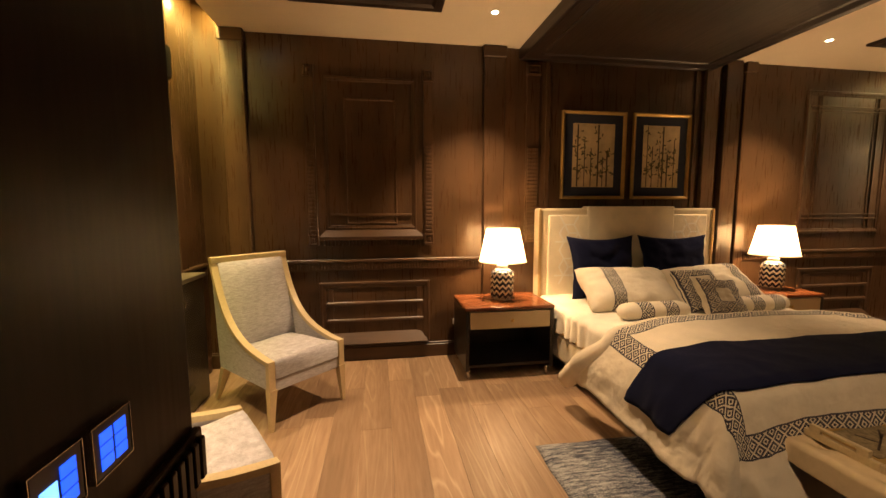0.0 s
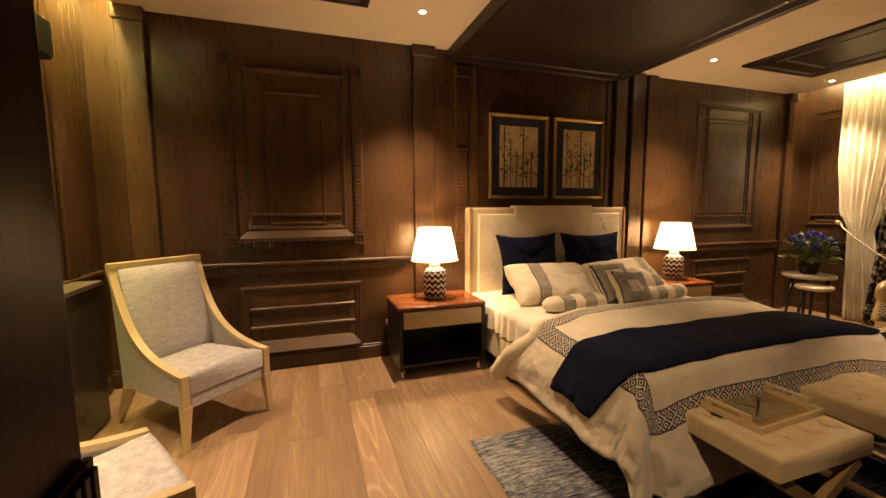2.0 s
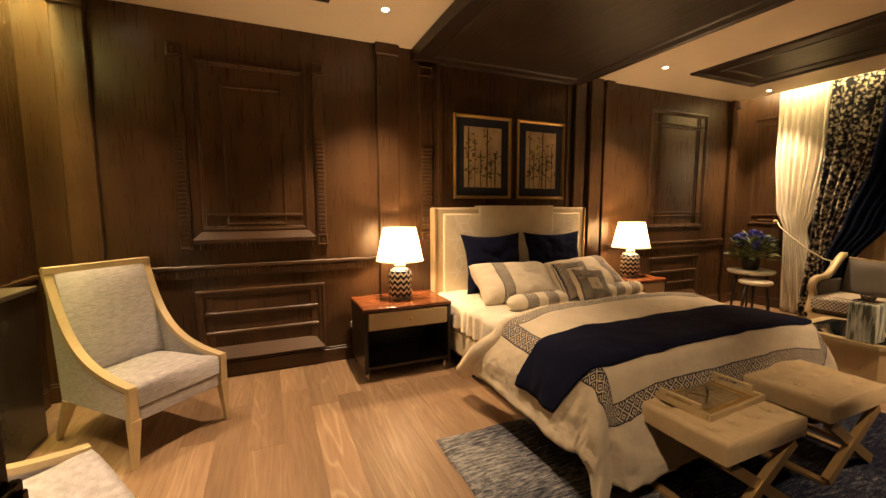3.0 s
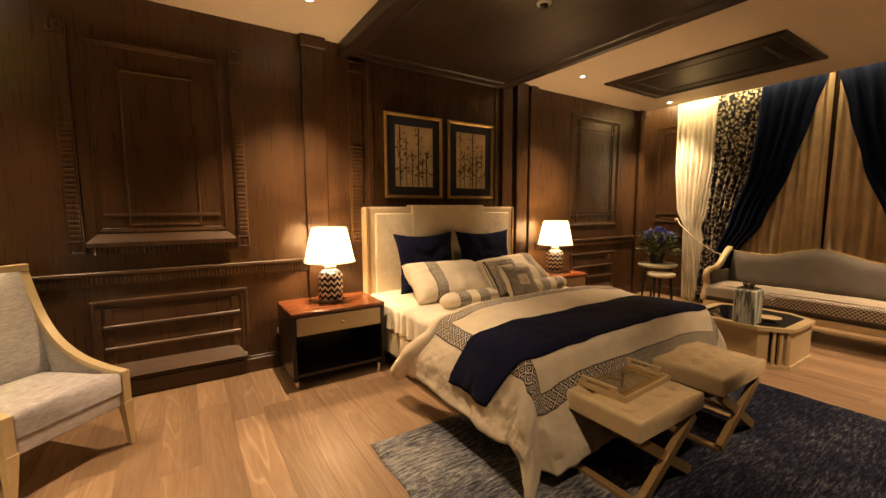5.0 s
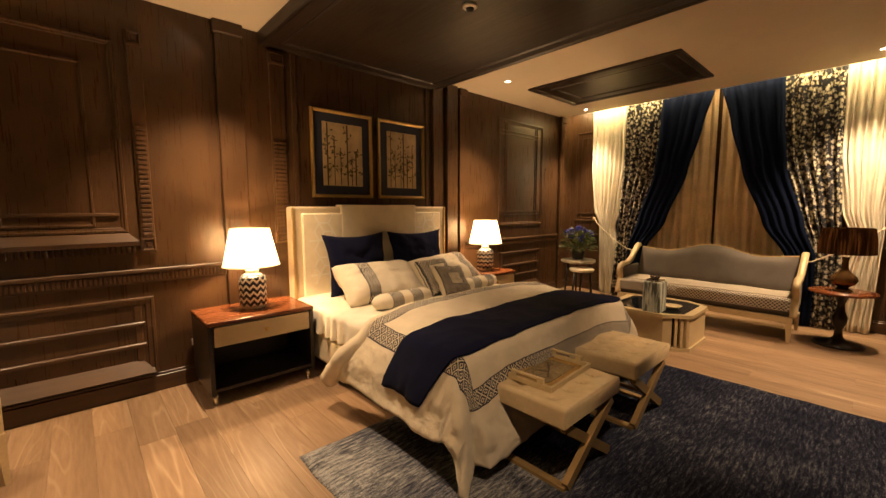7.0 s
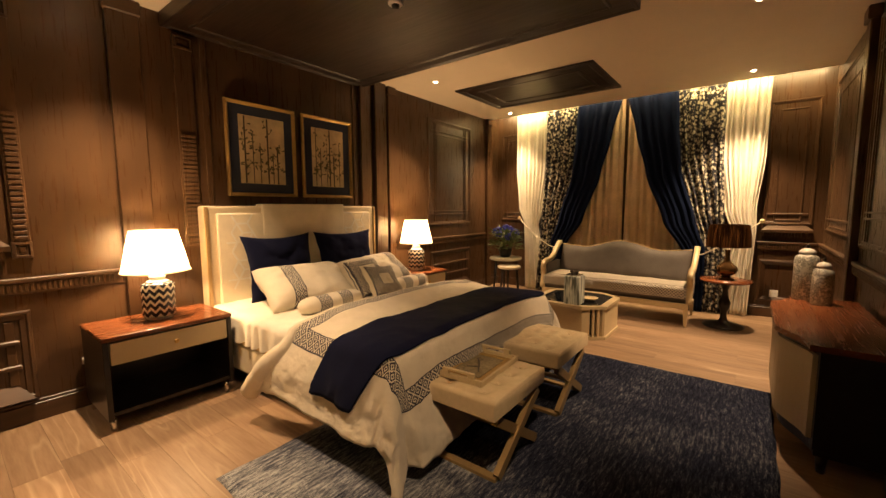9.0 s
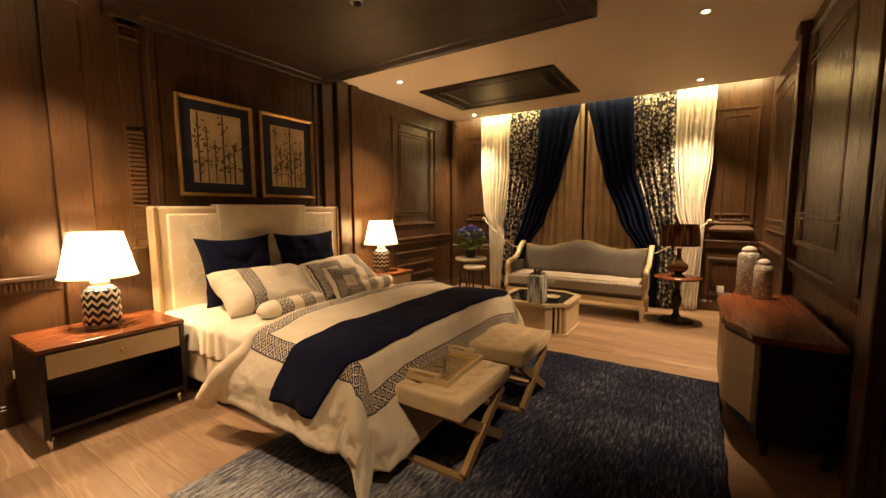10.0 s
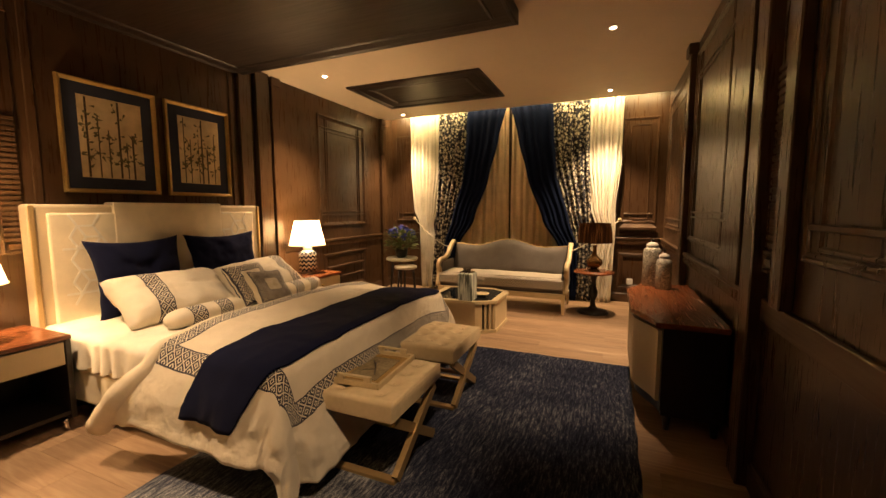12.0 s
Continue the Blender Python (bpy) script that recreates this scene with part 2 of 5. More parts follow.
def setting(name, bm, mat, label, category=""):
    return tagged(part(name, bm, mat), label, category or name.split("_")[0], kind="structure")


# ---------------------------------------------------------------- structure
TOP = 3.20
wall_north = setting("wall_north", boxes((WEST - 0.2, EAST + 0.2, NORTH, NORTH + 0.2, -0.1, TOP)), WALNUT, "dark walnut panelled bedroom wall behind the bed", "wall")
wall_south = setting("wall_south", boxes((WEST - 0.2, EAST + 0.2, SOUTH - 0.2, SOUTH, -0.1, TOP)), WALNUT, "dark walnut panelled wall beside the sideboard", "wall")
wall_west = setting("wall_west", boxes((WEST - 0.2, WEST, SOUTH, NORTH, -0.1, TOP)), WALNUT, "dark walnut panelled side wall washed by cove light", "wall")
wall_east = setting("wall_east", boxes((EAST, EAST + 0.2, SOUTH, NORTH, -0.1, TOP)), WALNUT, "dark walnut panelled wall behind the curtains", "wall")
NEARX, NEARY = -0.47, 1.03
wall_entrance = setting("wall_entrance", boxes((WEST + 0.004, NEARX, SOUTH + 0.004, NEARY, -0.1, CEIL - 0.004), bevel=0.006), SHADEDWALL, "wooden entrance wall coloured near black for shade, with lit switches", "wall")
ceiling = setting("ceiling", boxes((-1.25, 6.10, SOUTH, NORTH, CEIL, CEIL + 0.10)), CREAMCEIL, "warm cream painted dropped ceiling with cove edges", "ceiling")
setting("ceiling_upper", boxes((WEST - 0.2, EAST + 0.2, SOUTH - 0.2, NORTH + 0.2, TOP, TOP + 0.1)), CREAMCEIL, "cream upper ceiling above the cove", "ceiling")
floor = setting("floor", boxes((WEST - 0.2, EAST + 0.2, SOUTH - 0.2, NORTH + 0.2, -0.2, -0.012)), BLACK, "light brown oak plank floor", "floor")

MN = Matrix(((1, 0, 0, 0), (0, 0, -1, NORTH), (0, 1, 0, 0), (0, 0, 0, 1)))
MS = Matrix(((-1, 0, 0, 0), (0, 0, 1, SOUTH), (0, 1, 0, 0), (0, 0, 0, 1)))
MW = Matrix(((0, 0, 1, WEST), (1, 0, 0, 0), (0, 1, 0, 0), (0, 0, 0, 1)))
ME = Matrix(((0, 0, -1, EAST), (1, 0, 0, 0), (0, 1, 0, 0), (0, 0, 0, 1)))
MB = Matrix(((0, 0, 1, NEARX), (1, 0, 0, 0), (0, 1, 0, 0), (0, 0, 0, 1)))
DADO0, DADO1, BASE = 0.84, 0.945, 0.15


def ribs(m, u0, u1, v0, v1, h, pitch, upright=True):
    bm = bmesh.new()
    span = (v1 - v0) if upright else (u1 - u0)
    n = max(1, round(span / pitch))
    p = span / n
    for k in range(n):
        if upright:
            slab(bm, m, u0, u1, v0 + p * (k + 0.12), v0 + p * (k + 0.80), 0.0, h, 0.003)
        else:
            slab(bm, m, u0 + p * (k + 0.12), u0 + p * (k + 0.80), v0, v1, 0.0, h, 0.003)
    return bm


def ribbed_column(wall, m, uc, v0, v1, width=0.085, ribs_to=1.97):
    part("column_strip", slab(bmesh.new(), m, uc - width / 2, uc + width / 2, v0, v1, 0, 0.02), WALNUT, wall)
    part("column_ribs", ribs(m @ pose(0, 0, 0.020), uc - width / 2 + 0.012, uc + width / 2 - 0.012, v0 + 0.11, ribs_to, 0.012, 0.034), WALNUT, wall)
    for v in (v0 + 0.05, v1 - 0.055):
        b = moulding(bmesh.new(), m, uc - width / 2 - 0.004, uc + width / 2 + 0.004, v - 0.05, v + 0.05, [(0, 0), (0, 0.034), (0.014, 0.038), (0.022, 0.026), (0.032, 0.026), (0.036, 0.036)])
        part("corner_block", b, WALNUT, wall)


def pilaster(wall, m, u0, u1, depth=0.05, v0=0.0, v1=CEIL, cap=True):
    part("pilaster", slab(bmesh.new(), m, u0, u1, v0, v1, 0, depth, 0.006), WALNUT, wall)
    if cap:
        part("pilaster_cap", slab(bmesh.new(), m, u0 - 0.012, u1 + 0.012, v1 - 0.10, v1, 0, depth + 0.02, 0.008), WALNUT_X, wall)


def raised_panel(wall, m, u0, u1, v0, v1, inner=0.12, rail=True):
    """A field inside a slim stepped frame, with a second slim frame and a low cross rail inside."""
    b = moulding(bmesh.new(), m, u0, u1, v0, v1, [(0, 0), (0, 0.010), (0.006, 0.017), (0.018, 0.017), (0.024, 0.010), (0.034, 0.008), (0.040, 0.003)], fill=False)
    part("panel_frame", b, WALNUT, wall)
    low = inner if not rail else 0.045
    b = bmesh.new()
    moulding(b, m, u0 + inner, u1 - inner, v0 + low, v1 - inner, [(0, 0), (0, 0.006), (0.005, 0.012), (0.014, 0.012), (0.022, 0.004), (0.026, 0.0035)], fill=True)
    part("inner_panel", b, WALNUT, wall)
    if rail:
        part("panel_rail", slab(bmesh.new(), m, u0 + 0.045, u1 - 0.045, v0 + 0.118, v0 + 0.142, 0, 0.018), WALNUT_X, wall)


def crossed_panel(wall, m, u0, u1, v0, v1, inset, top):
    """A slim frame whose inner bars run on past one another to the frame, as in a screen."""
    b = moulding(bmesh.new(), m, u0, u1, v0, v1, [(0, 0), (0, 0.012), (0.008, 0.020), (0.024, 0.020), (0.032, 0.012), (0.046, 0.009), (0.052, 0.003)], fill=False)
    part("panel_frame", b, WALNUT, wall)
    for u in (u0 + inset, u1 - inset):
        for d in (0.0, 0.045):
            e = d if u < (u0 + u1) / 2 else -d
            part("panel_bar", slab(bmesh.new(), m, u + e - 0.008, u + e + 0.008, v0 + 0.052, v1 - 0.052, 0, 0.013 - d * 0.08, 0.003), WALNUT, wall)
    for v in (v0 + top, v1 - top):
        for d in (0.0, 0.045):
            e = d if v < (v0 + v1) / 2 else -d
            part("panel_bar", slab(bmesh.new(), m, u0 + 0.052, u1 - 0.052, v + e - 0.008, v + e + 0.008, 0, 0.015 - d * 0.08, 0.003), WALNUT_X, wall)


def sill(wall, m, u0, u1, v0, v1):
    """A sloping ledge below a tall panel."""
    b = bmesh.new()
    pts = [(u0, v0, 0), (u1, v0, 0), (u1, v0, 0.075), (u0, v0, 0.075), (u0 + 0.07, v1, 0.0), (u1 - 0.07, v1, 0.0), (u1, v0 + 0.03, 0.08), (u0, v0 + 0.03, 0.08)]
    vs = [b.verts.new(m @ Vector(p)) for p in pts]
    for q in ((0, 1, 2, 3), (3, 2, 6, 7), (7, 6, 5, 4), (0, 3, 7, 4), (1, 5, 6, 2), (0, 4, 5, 1)):
        b.faces.new([vs[i] for i in q])
    part("ledge", b, WALNUT_X, wall)
    part("ledge_ribs", ribs(m, u0 + 0.02, u1 - 0.02, v0 - 0.055, v0 - 0.004, 0.05, 0.030, False), WALNUT, wall)


def low_panel(wall, m, u0, u1):
    b = moulding(bmesh.new(), m, u0, u1, 0.16, 0.735, [(0, 0), (0, 0.014), (0.006, 0.022), (0.020, 0.022), (0.028, 0.012), (0.052, 0.010), (0.058, 0.003)], fill=False)
    part("low_panel_frame", b, WALNUT_X, wall)
    for v in (0.538, 0.378):
        part("low_panel_rail", slab(bmesh.new(), m, u0 + 0.06, u1 - 0.06, v - 0.016, v + 0.016, 0, 0.026, 0.008), WALNUT_X, wall)
    for u in (u0 + 0.075, u1 - 0.125):
        part("low_panel_stile", slab(bmesh.new(), m, u, u + 0.045, 0.26, 0.675, 0, 0.010, 0.004), WALNUT, wall)
    b = bmesh.new()
    vs = [b.verts.new(m @ Vector(p)) for p in ((u0 + 0.02, 0.17, 0.07), (u1 - 0.02, 0.17, 0.07), (u1 - 0.09, 0.26, 0.0), (u0 + 0.09, 0.26, 0.0), (u0 + 0.02, 0.15, 0.0), (u1 - 0.02, 0.15, 0.0))]
    for q in ((0, 1, 2, 3), (4, 5, 1, 0), (0, 3, 4), (1, 5, 2)):
        b.faces.new([vs[i] for i in q])
    part("low_ledge", b, WALNUT_X, wall)


def dado(wall, m, u0, u1, mat):
    part("dado_rail", slab(bmesh.new(), m, u0, u1, DADO0, DADO1 - 0.03, 0, 0.022), mat, wall)
    part("dado_cap", slab(bmesh.new(), m, u0, u1, DADO1 - 0.03, DADO1, 0, 0.040, 0.006), mat, wall)
    part("dado_ribs", ribs(m @ pose(0, 0, 0.022), u0, u1, DADO0 + 0.015, DADO1 - 0.034, 0.010, 0.026, False), WALNUT, wall)


def baseboard(wall, m, u0, u1, mat):
    b = slab(bmesh.new(), m, u0, u1, 0, 0.12, 0, 0.022, 0.004)
    slab(b, m, u0, u1, 0.12, 0.14, 0, 0.012, 0.004)
    part("baseboard", b, mat, wall)


def bay(wall, m, u0, u1, mat):
    """One full bay: tall panel between ribbed columns over a ledge, dado and low panel. u0, u1: the outer edges of the columns."""
    ribbed_column(wall, m, u0 + 0.045, 1.07, 2.62)
    ribbed_column(wall, m, u1 - 0.045, 1.07, 2.62)
    raised_panel(wall, m, u0 + 0.155, u1 - 0.155, 1.21, 2.53, 0.175)
    sill(wall, m, u0 + 0.10, u1 - 0.10, 1.12, 1.22)
    low_panel(wall, m, u0 + 0.08, u1 - 0.04)


# north wall
pilaster(wall_north, MN, -1.26, -1.08, 0.06)
bay(wall_north, MN, -0.625, 0.49, WALNUT_X)
dado(wall_north, MN, -1.08, 0.95, WALNUT_X)
pilaster(wall_north, MN, 0.955, 1.15, 0.035)
ribbed_column(wall_north, MN, 1.43, 1.07, 2.72, 0.13)
pilaster(wall_north, MN, 3.21, 3.36, 0.045, cap=False)
pilaster(wall_north, MN, 3.42, 3.60, 0.06, cap=False)
pilaster(wall_north, MN, 3.66, 3.77, 0.035)
crossed_panel(wall_north, MN, 4.44, 5.52, 1.12, 2.62, 0.15, 0.16)
dado(wall_north, MN, 3.77, 5.98, WALNUT_X)
low_panel(wall_north, MN, 4.50, 5.50)
pilaster(wall_north, MN, 5.98, 6.12, 0.05)
for u in (1.555, 3.115):
    part("bed_panel_strip", slab(bmesh.new(), MN, u, u + 0.05, 0.16, CEIL - 0.1, 0.003, 0.016, 0.005), WALNUT, wall_north)
part("bed_panel", slab(bmesh.new(), MN, 1.50, 3.205, 0.16, CEIL - 0.1, 0.0, 0.003, 0), WALNUT, wall_north, "plain walnut panel behind the bed")
for a0, a1 in ((WEST, -1.262), (-1.078, 0.953), (1.152, 3.208), (3.772, 5.978), (6.122, EAST)):
    baseboard(wall_north, MN, a0, a1, WALNUT_X)
# west wall, in y
for a0, a1 in ((1.2, 1.34), (2.05, 2.19), (2.86, 3.00), (3.15, 3.27)):
    pilaster(wall_west, MW, a0, a1, 0.03, cap=False, v1=TOP - 0.01)
raised_panel(wall_west, MW, 2.24, 2.78, 1.12, 2.60, 0.12)
dado(wall_west, MW, 1.05, NORTH - 0.07, WALNUT_Y)
baseboard(wall_west, MW, 1.05, NORTH - 0.07, WALNUT_Y)
# east wall, in y
raised_panel(wall_east, ME, -0.56, -0.10, 1.15, 2.62, 0.10)
sill(wall_east, ME, -0.57, -0.09, 1.06, 1.15)
raised_panel(wall_east, ME, 3.12, 3.56, 1.15, 2.62, 0.10)
dado(wall_east, ME, SOUTH + 0.02, NORTH - 0.02, WALNUT_Y)
b = moulding(bmesh.new(), ME, -0.56, -0.10, 0.2, 0.72, [(0, 0), (0, 0.02), (0.02, 0.03), (0.05, 0.012), (0.06, 0.004)], fill=False)
part("low_panel_frame", b, WALNUT_Y, wall_east)
baseboard(wall_east, ME, SOUTH + 0.02, NORTH - 0.02, WALNUT_Y)
# south wall (its u runs against x)
pilaster(wall_south, MS, -4.62, -4.48, 0.06)
crossed_panel(wall_south, MS, -4.42, -3.10, 1.06, 2.74, 0.14, 0.22)
pilaster(wall_south, MS, -3.04, -2.67, 0.05, v0=DADO1, cap=False)
pilaster(wall_south, MS, -2.53, -2.37, 0.07, cap=False)
ribbed_column(wall_south, MS, -2.28, 1.07, 2.74, 0.13)
pilaster(wall_south, MS, -2.19, -2.08, 0.05, v0=DADO1, cap=False)
raised_panel(wall_south, MS, -2.02, -1.12, 1.16, 2.70, 0.12)
ribbed_column(wall_south, MS, -0.98, 1.07, 2.74, 0.12)
raised_panel(wall_south, MS, -6.2, -4.85, 1.10, 2.70, 0.16)
dado(wall_south, MS, -6.4, -4.63, WALNUT_X)
dado(wall_south, MS, -4.47, -2.54, WALNUT_X)
part("dado_rail", slab(bmesh.new(), MS, -2.36, 0.44, DADO0, DADO1, 0, 0.024), WALNUT_X, wall_south)
baseboard(wall_south, MS, -6.4, 0.44, WALNUT_X)
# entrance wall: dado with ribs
part("dado_rail", slab(bmesh.new(), MB, SOUTH + 0.02, NEARY, 0.725, 0.86, 0, 0.020), SHADEDWALL, wall_entrance)
part("dado_ribs", ribs(MB @ pose(0, 0, 0.020), 0.3, NEARY - 0.01, 0.74, 0.845, 0.014, 0.034, False), SHADEDWALL, wall_entrance)

# ceiling: dropped canopy over the bed and two dark inset panels
MC = Matrix(((1, 0, 0, 0), (0, 1, 0, 0), (0, 0, -1, CEIL), (0, 0, 0, 1)))
CANOPY = (1.29, 3.27, 0.72, NORTH - 0.001)
b = boxes((CANOPY[0], CANOPY[1], CANOPY[2], CANOPY[3], CEIL - 0.095, CEIL - 0.002))
canopy = tagged(part("ceiling_canopy", b, DARKWOOD), "dark wooden dropped ceiling panel over the bed", "ceiling panel", kind="structure")
for inset, wd in ((0.0, 0.04), (0.15, 0.03)):
    b = moulding(bmesh.new(), MC @ pose(0, 0, 0.095), CANOPY[0] + inset, CANOPY[1] - inset, CANOPY[2] + inset, CANOPY[3] - inset, [(0, 0), (0, 0.007), (wd * 0.3, 0.010), (wd * 0.8, 0.004), (wd, 0)], fill=False)
    part("canopy_moulding", b, DARKWOOD, canopy)


def ceiling_inset(x0, x1, y0, y1):
    b = moulding(bmesh.new(), MC, x0, x1, y0, y1, [(0, 0), (0, 0.020), (0.02, 0.026), (0.06, 0.024), (0.08, 0.010), (0.20, 0.010), (0.21, 0.018), (0.24, 0.016), (0.26, 0.006)])
    return tagged(part("ceiling_panel", b, DARKWOOD), "glossy dark wood panel set in the cream ceiling", "ceiling panel", kind="structure")


ceiling_inset(4.32, 5.43, 1.37, 3.08)
ceiling_inset(-0.60, 0.475, 1.37, 3.05)


# ---------------------------------------------------------------- patterned cloth
def uv_axes(t):
    n = t.nodes.new("ShaderNodeUVMap")
    n.uv_map = "sheet"
    s = t.nodes.new("ShaderNodeSeparateXYZ")
    t.links.new(n.outputs[0], s.inputs[0])
    return s.outputs[0], s.outputs[1]


def between(t, a, lo, hi):
    return math_node(t, "MULTIPLY", math_node(t, "GREATER_THAN", a, lo), math_node(t, "LESS_THAN", a, hi))


def lattice(t, u, v, pitch):
    """A small lozenge lattice with dots: 1 where the embroidery is dark."""
    def away(x):
        return math_node(t, "MULTIPLY", math_node(t, "ABSOLUTE", math_node(t, "SUBTRACT", math_node(t, "FRACT", math_node(t, "MULTIPLY", x, 1.0 / pitch)), 0.5)), 2.0)
    p = math_node(t, "MAXIMUM", away(math_node(t, "ADD", u, v)), away(math_node(t, "SUBTRACT", u, v)))
    return math_node(t, "MAXIMUM", between(t, p, 0.48, 0.86), math_node(t, "LESS_THAN", p, 0.24))


def banded(name, mask_of, pitch=0.045, base=((0.66, 0.57, 0.43), (0.74, 0.65, 0.50)), ink=(0.016, 0.015, 0.034), wrinkle=1.0):
    m, t, b = material(name, 0.85, 0, 0.2)
    v3 = coords(t)
    w = noise_tex(t, v3, 380.0, 2.0)
    col = mixed(t, w, *base)
    big = noise_tex(t, v3, 6.0, 4.0)
    col = mixed(t, 1.0, col, ramp(t, big, [(0.3, (0.90,) * 3), (0.7, (1.05,) * 3)]), "MULTIPLY")
    u, v = uv_axes(t)
    mask = mask_of(t, u, v)
    field, edge = mask
    dark = math_node(t, "MAXIMUM", math_node(t, "MULTIPLY", field, lattice(t, u, v, pitch)), edge)
    col = mixed(t, math_node(t, "MULTIPLY", dark, 0.96), col, ink)
    t.links.new(col, b.inputs["Base Color"])
    b.inputs["Sheen Weight"].default_value = 0.2
    h = math_node(t, "ADD", math_node(t, "MULTIPLY", w, 0.15), math_node(t, "MULTIPLY", noise_tex(t, v3, 9.0, 3.0), wrinkle))
    h = math_node(t, "ADD", h, math_node(t, "MULTIPLY", dark, 0.15))
    bump(t, b, h, 0.75, 0.026)
    return m


BEDC, HALF, HEAD, FOOT = 2.375, 0.895, 2.32, 1.40
LONG = HEAD - FOOT - 0.03


def comforter_mask(t, u, v):
    au = math_node(t, "ABSOLUTE", u)

    def ring(g, s):
        wide = math_node(t, "LESS_THAN", au, HALF + 0.13 + g)
        a = math_node(t, "MULTIPLY", between(t, v, 0.022 - g, 0.122 + g), wide)
        c = math_node(t, "MULTIPLY", between(t, au, HALF + 0.03 - g, HALF + 0.13 + g), between(t, v, 0.022 - g, LONG + 0.29 + g))
        d = math_node(t, "MULTIPLY", between(t, v, LONG + 0.19 - g, LONG + 0.29 + g), wide)
        return math_node(t, "MAXIMUM", math_node(t, "MAXIMUM", a, c), d)
    field = ring(0.0, 0)
    return field, math_node(t, "SUBTRACT", ring(0.008, 0), field)


def cross_bands(*spans):
    def mask(t, u, v):
        au = math_node(t, "ABSOLUTE", u)
        f = e = None
        for lo, hi in spans:
            a = between(t, au, lo, hi)
            c = math_node(t, "SUBTRACT", between(t, au, lo - 0.007, hi + 0.007), a)
            f = a if f is None else math_node(t, "MAXIMUM", f, a)
            e = c if e is None else math_node(t, "MAXIMUM", e, c)
        return f, e
    return mask


def side_band(sign, lo, hi):
    def mask(t, u, v):
        au = math_node(t, "MULTIPLY", u, float(sign))
        a = between(t, au, lo, hi)
        return a, math_node(t, "SUBTRACT", between(t, au, lo - 0.007, hi + 0.007), a)
    return mask


def square_band(lo, hi):
    def mask(t, u, v):
        r = math_node(t, "MAXIMUM", math_node(t, "ABSOLUTE", u), math_node(t, "ABSOLUTE", v))
        a = between(t, r, lo, hi)
        return a, math_node(t, "SUBTRACT", between(t, r, lo - 0.007, hi + 0.007), a)
    return mask


COMFORTER = banded("embroidered_comforter", comforter_mask, 0.068)
KINGPILLOWS = [banded("embroidered_pillow", side_band(s, lo, hi), 0.068, ((0.70, 0.62, 0.48), (0.76, 0.68, 0.54))) for s, lo, hi in ((-1, 0.125, 0.225), (1, 0.20, 0.30))]
BOLSTERCLOTH = banded("embroidered_bolster", cross_bands((0.055, 0.145)), 0.066, ((0.70, 0.62, 0.48), (0.76, 0.68, 0.54)))
SQUARECLOTH = banded("bordered_cushion", square_band(0.070, 0.150), 0.066, ((0.52, 0.44, 0.31), (0.60, 0.51, 0.37)))
STRIPCLOTH = banded("side_banded_cushion", square_band(0.115, 0.185), 0.066, ((0.66, 0.57, 0.42), (0.72, 0.63, 0.48)))

# ---------------------------------------------------------------- bed
bed = thing("bed", pose(0, 0, 0), "cream upholstered double bed with stepped hexagon-patterned headboard", "bed")
headboard = part("headboard", boxes((1.455, 3.292, 3.50, 3.632, 0.05, 1.396), bevel=0.022), CREAMLEATHER, bed, smooth=False)
b = boxes((1.545, 3.20, 3.478, 3.52, 0.40, 1.335), bevel=0.012)
part("padded_panel", b, HBFABRIC, headboard)
b = boxes((1.93, 2.83, 3.474, 3.60, 0.40, 1.414), bevel=0.010)
part("centre_panel", b, HBFABRIC, headboard)
for x0 in (1.455, 3.262):
    part("edge_bead", boxes((x0, x0 + 0.03, 3.488, 3.505, 0.06, 1.39), bevel=0.006), CHAMPAGNE, headboard)


def hexagons(bm, x0, x1, z0, z1, y, r, width):
    dx, dz = r * 1.5, r * math.sqrt(3)
    seen = set()
    for i in range(int((x1 - x0) / dx) + 3):
        for j in range(int((z1 - z0) / dz) + 3):
            cx, cz = x0 + i * dx - r, z0 + j * dz + (dz / 2 if i % 2 else 0) - r
            pts = [(cx + r * math.cos(math.pi / 3 * k), cz + r * math.sin(math.pi / 3 * k)) for k in range(6)]
            for k in range(6):
                a, c = pts[k], pts[(k + 1) % 6]
                key = (round((a[0] + c[0]) * 500), round((a[1] + c[1]) * 500))
                if key in seen or min(a[0], c[0]) < x0 or max(a[0], c[0]) > x1 or min(a[1], c[1]) < z0 or max(a[1], c[1]) > z1:
                    continue
                seen.add(key)
                strip(bm, [(a[0], y, a[1]), (c[0], y, c[1])], (-0.0025, 0.0), -width / 2, width / 2, Vector((0, 1, 0)))
            if i % 2 == j % 2:
                for k in (0, 2, 4):
                    a, c = (cx, cz), pts[k]
                    if min(a[0], c[0]) < x0 or max(a[0], c[0]) > x1 or min(a[1], c[1]) < z0 or max(a[1], c[1]) > z1:
                        continue
                    strip(bm, [(a[0], y, a[1]), (c[0], y, c[1])], (-0.0025, 0.0), -width / 2, width / 2, Vector((0, 1, 0)))
    return bm


LATTICE = cloth("pale_lattice_weave", (0.82, 0.77, 0.65), (0.88, 0.83, 0.71), 400.0, 0.45, 0.0)
for x0, x1 in ((1.56, 1.925), (2.835, 3.19)):
    part("hexagon_lattice", hexagons(bmesh.new(), x0, x1, 0.62, 1.325, 3.4785, 0.092, 0.015), LATTICE, headboard, "paler woven hexagon lattice")
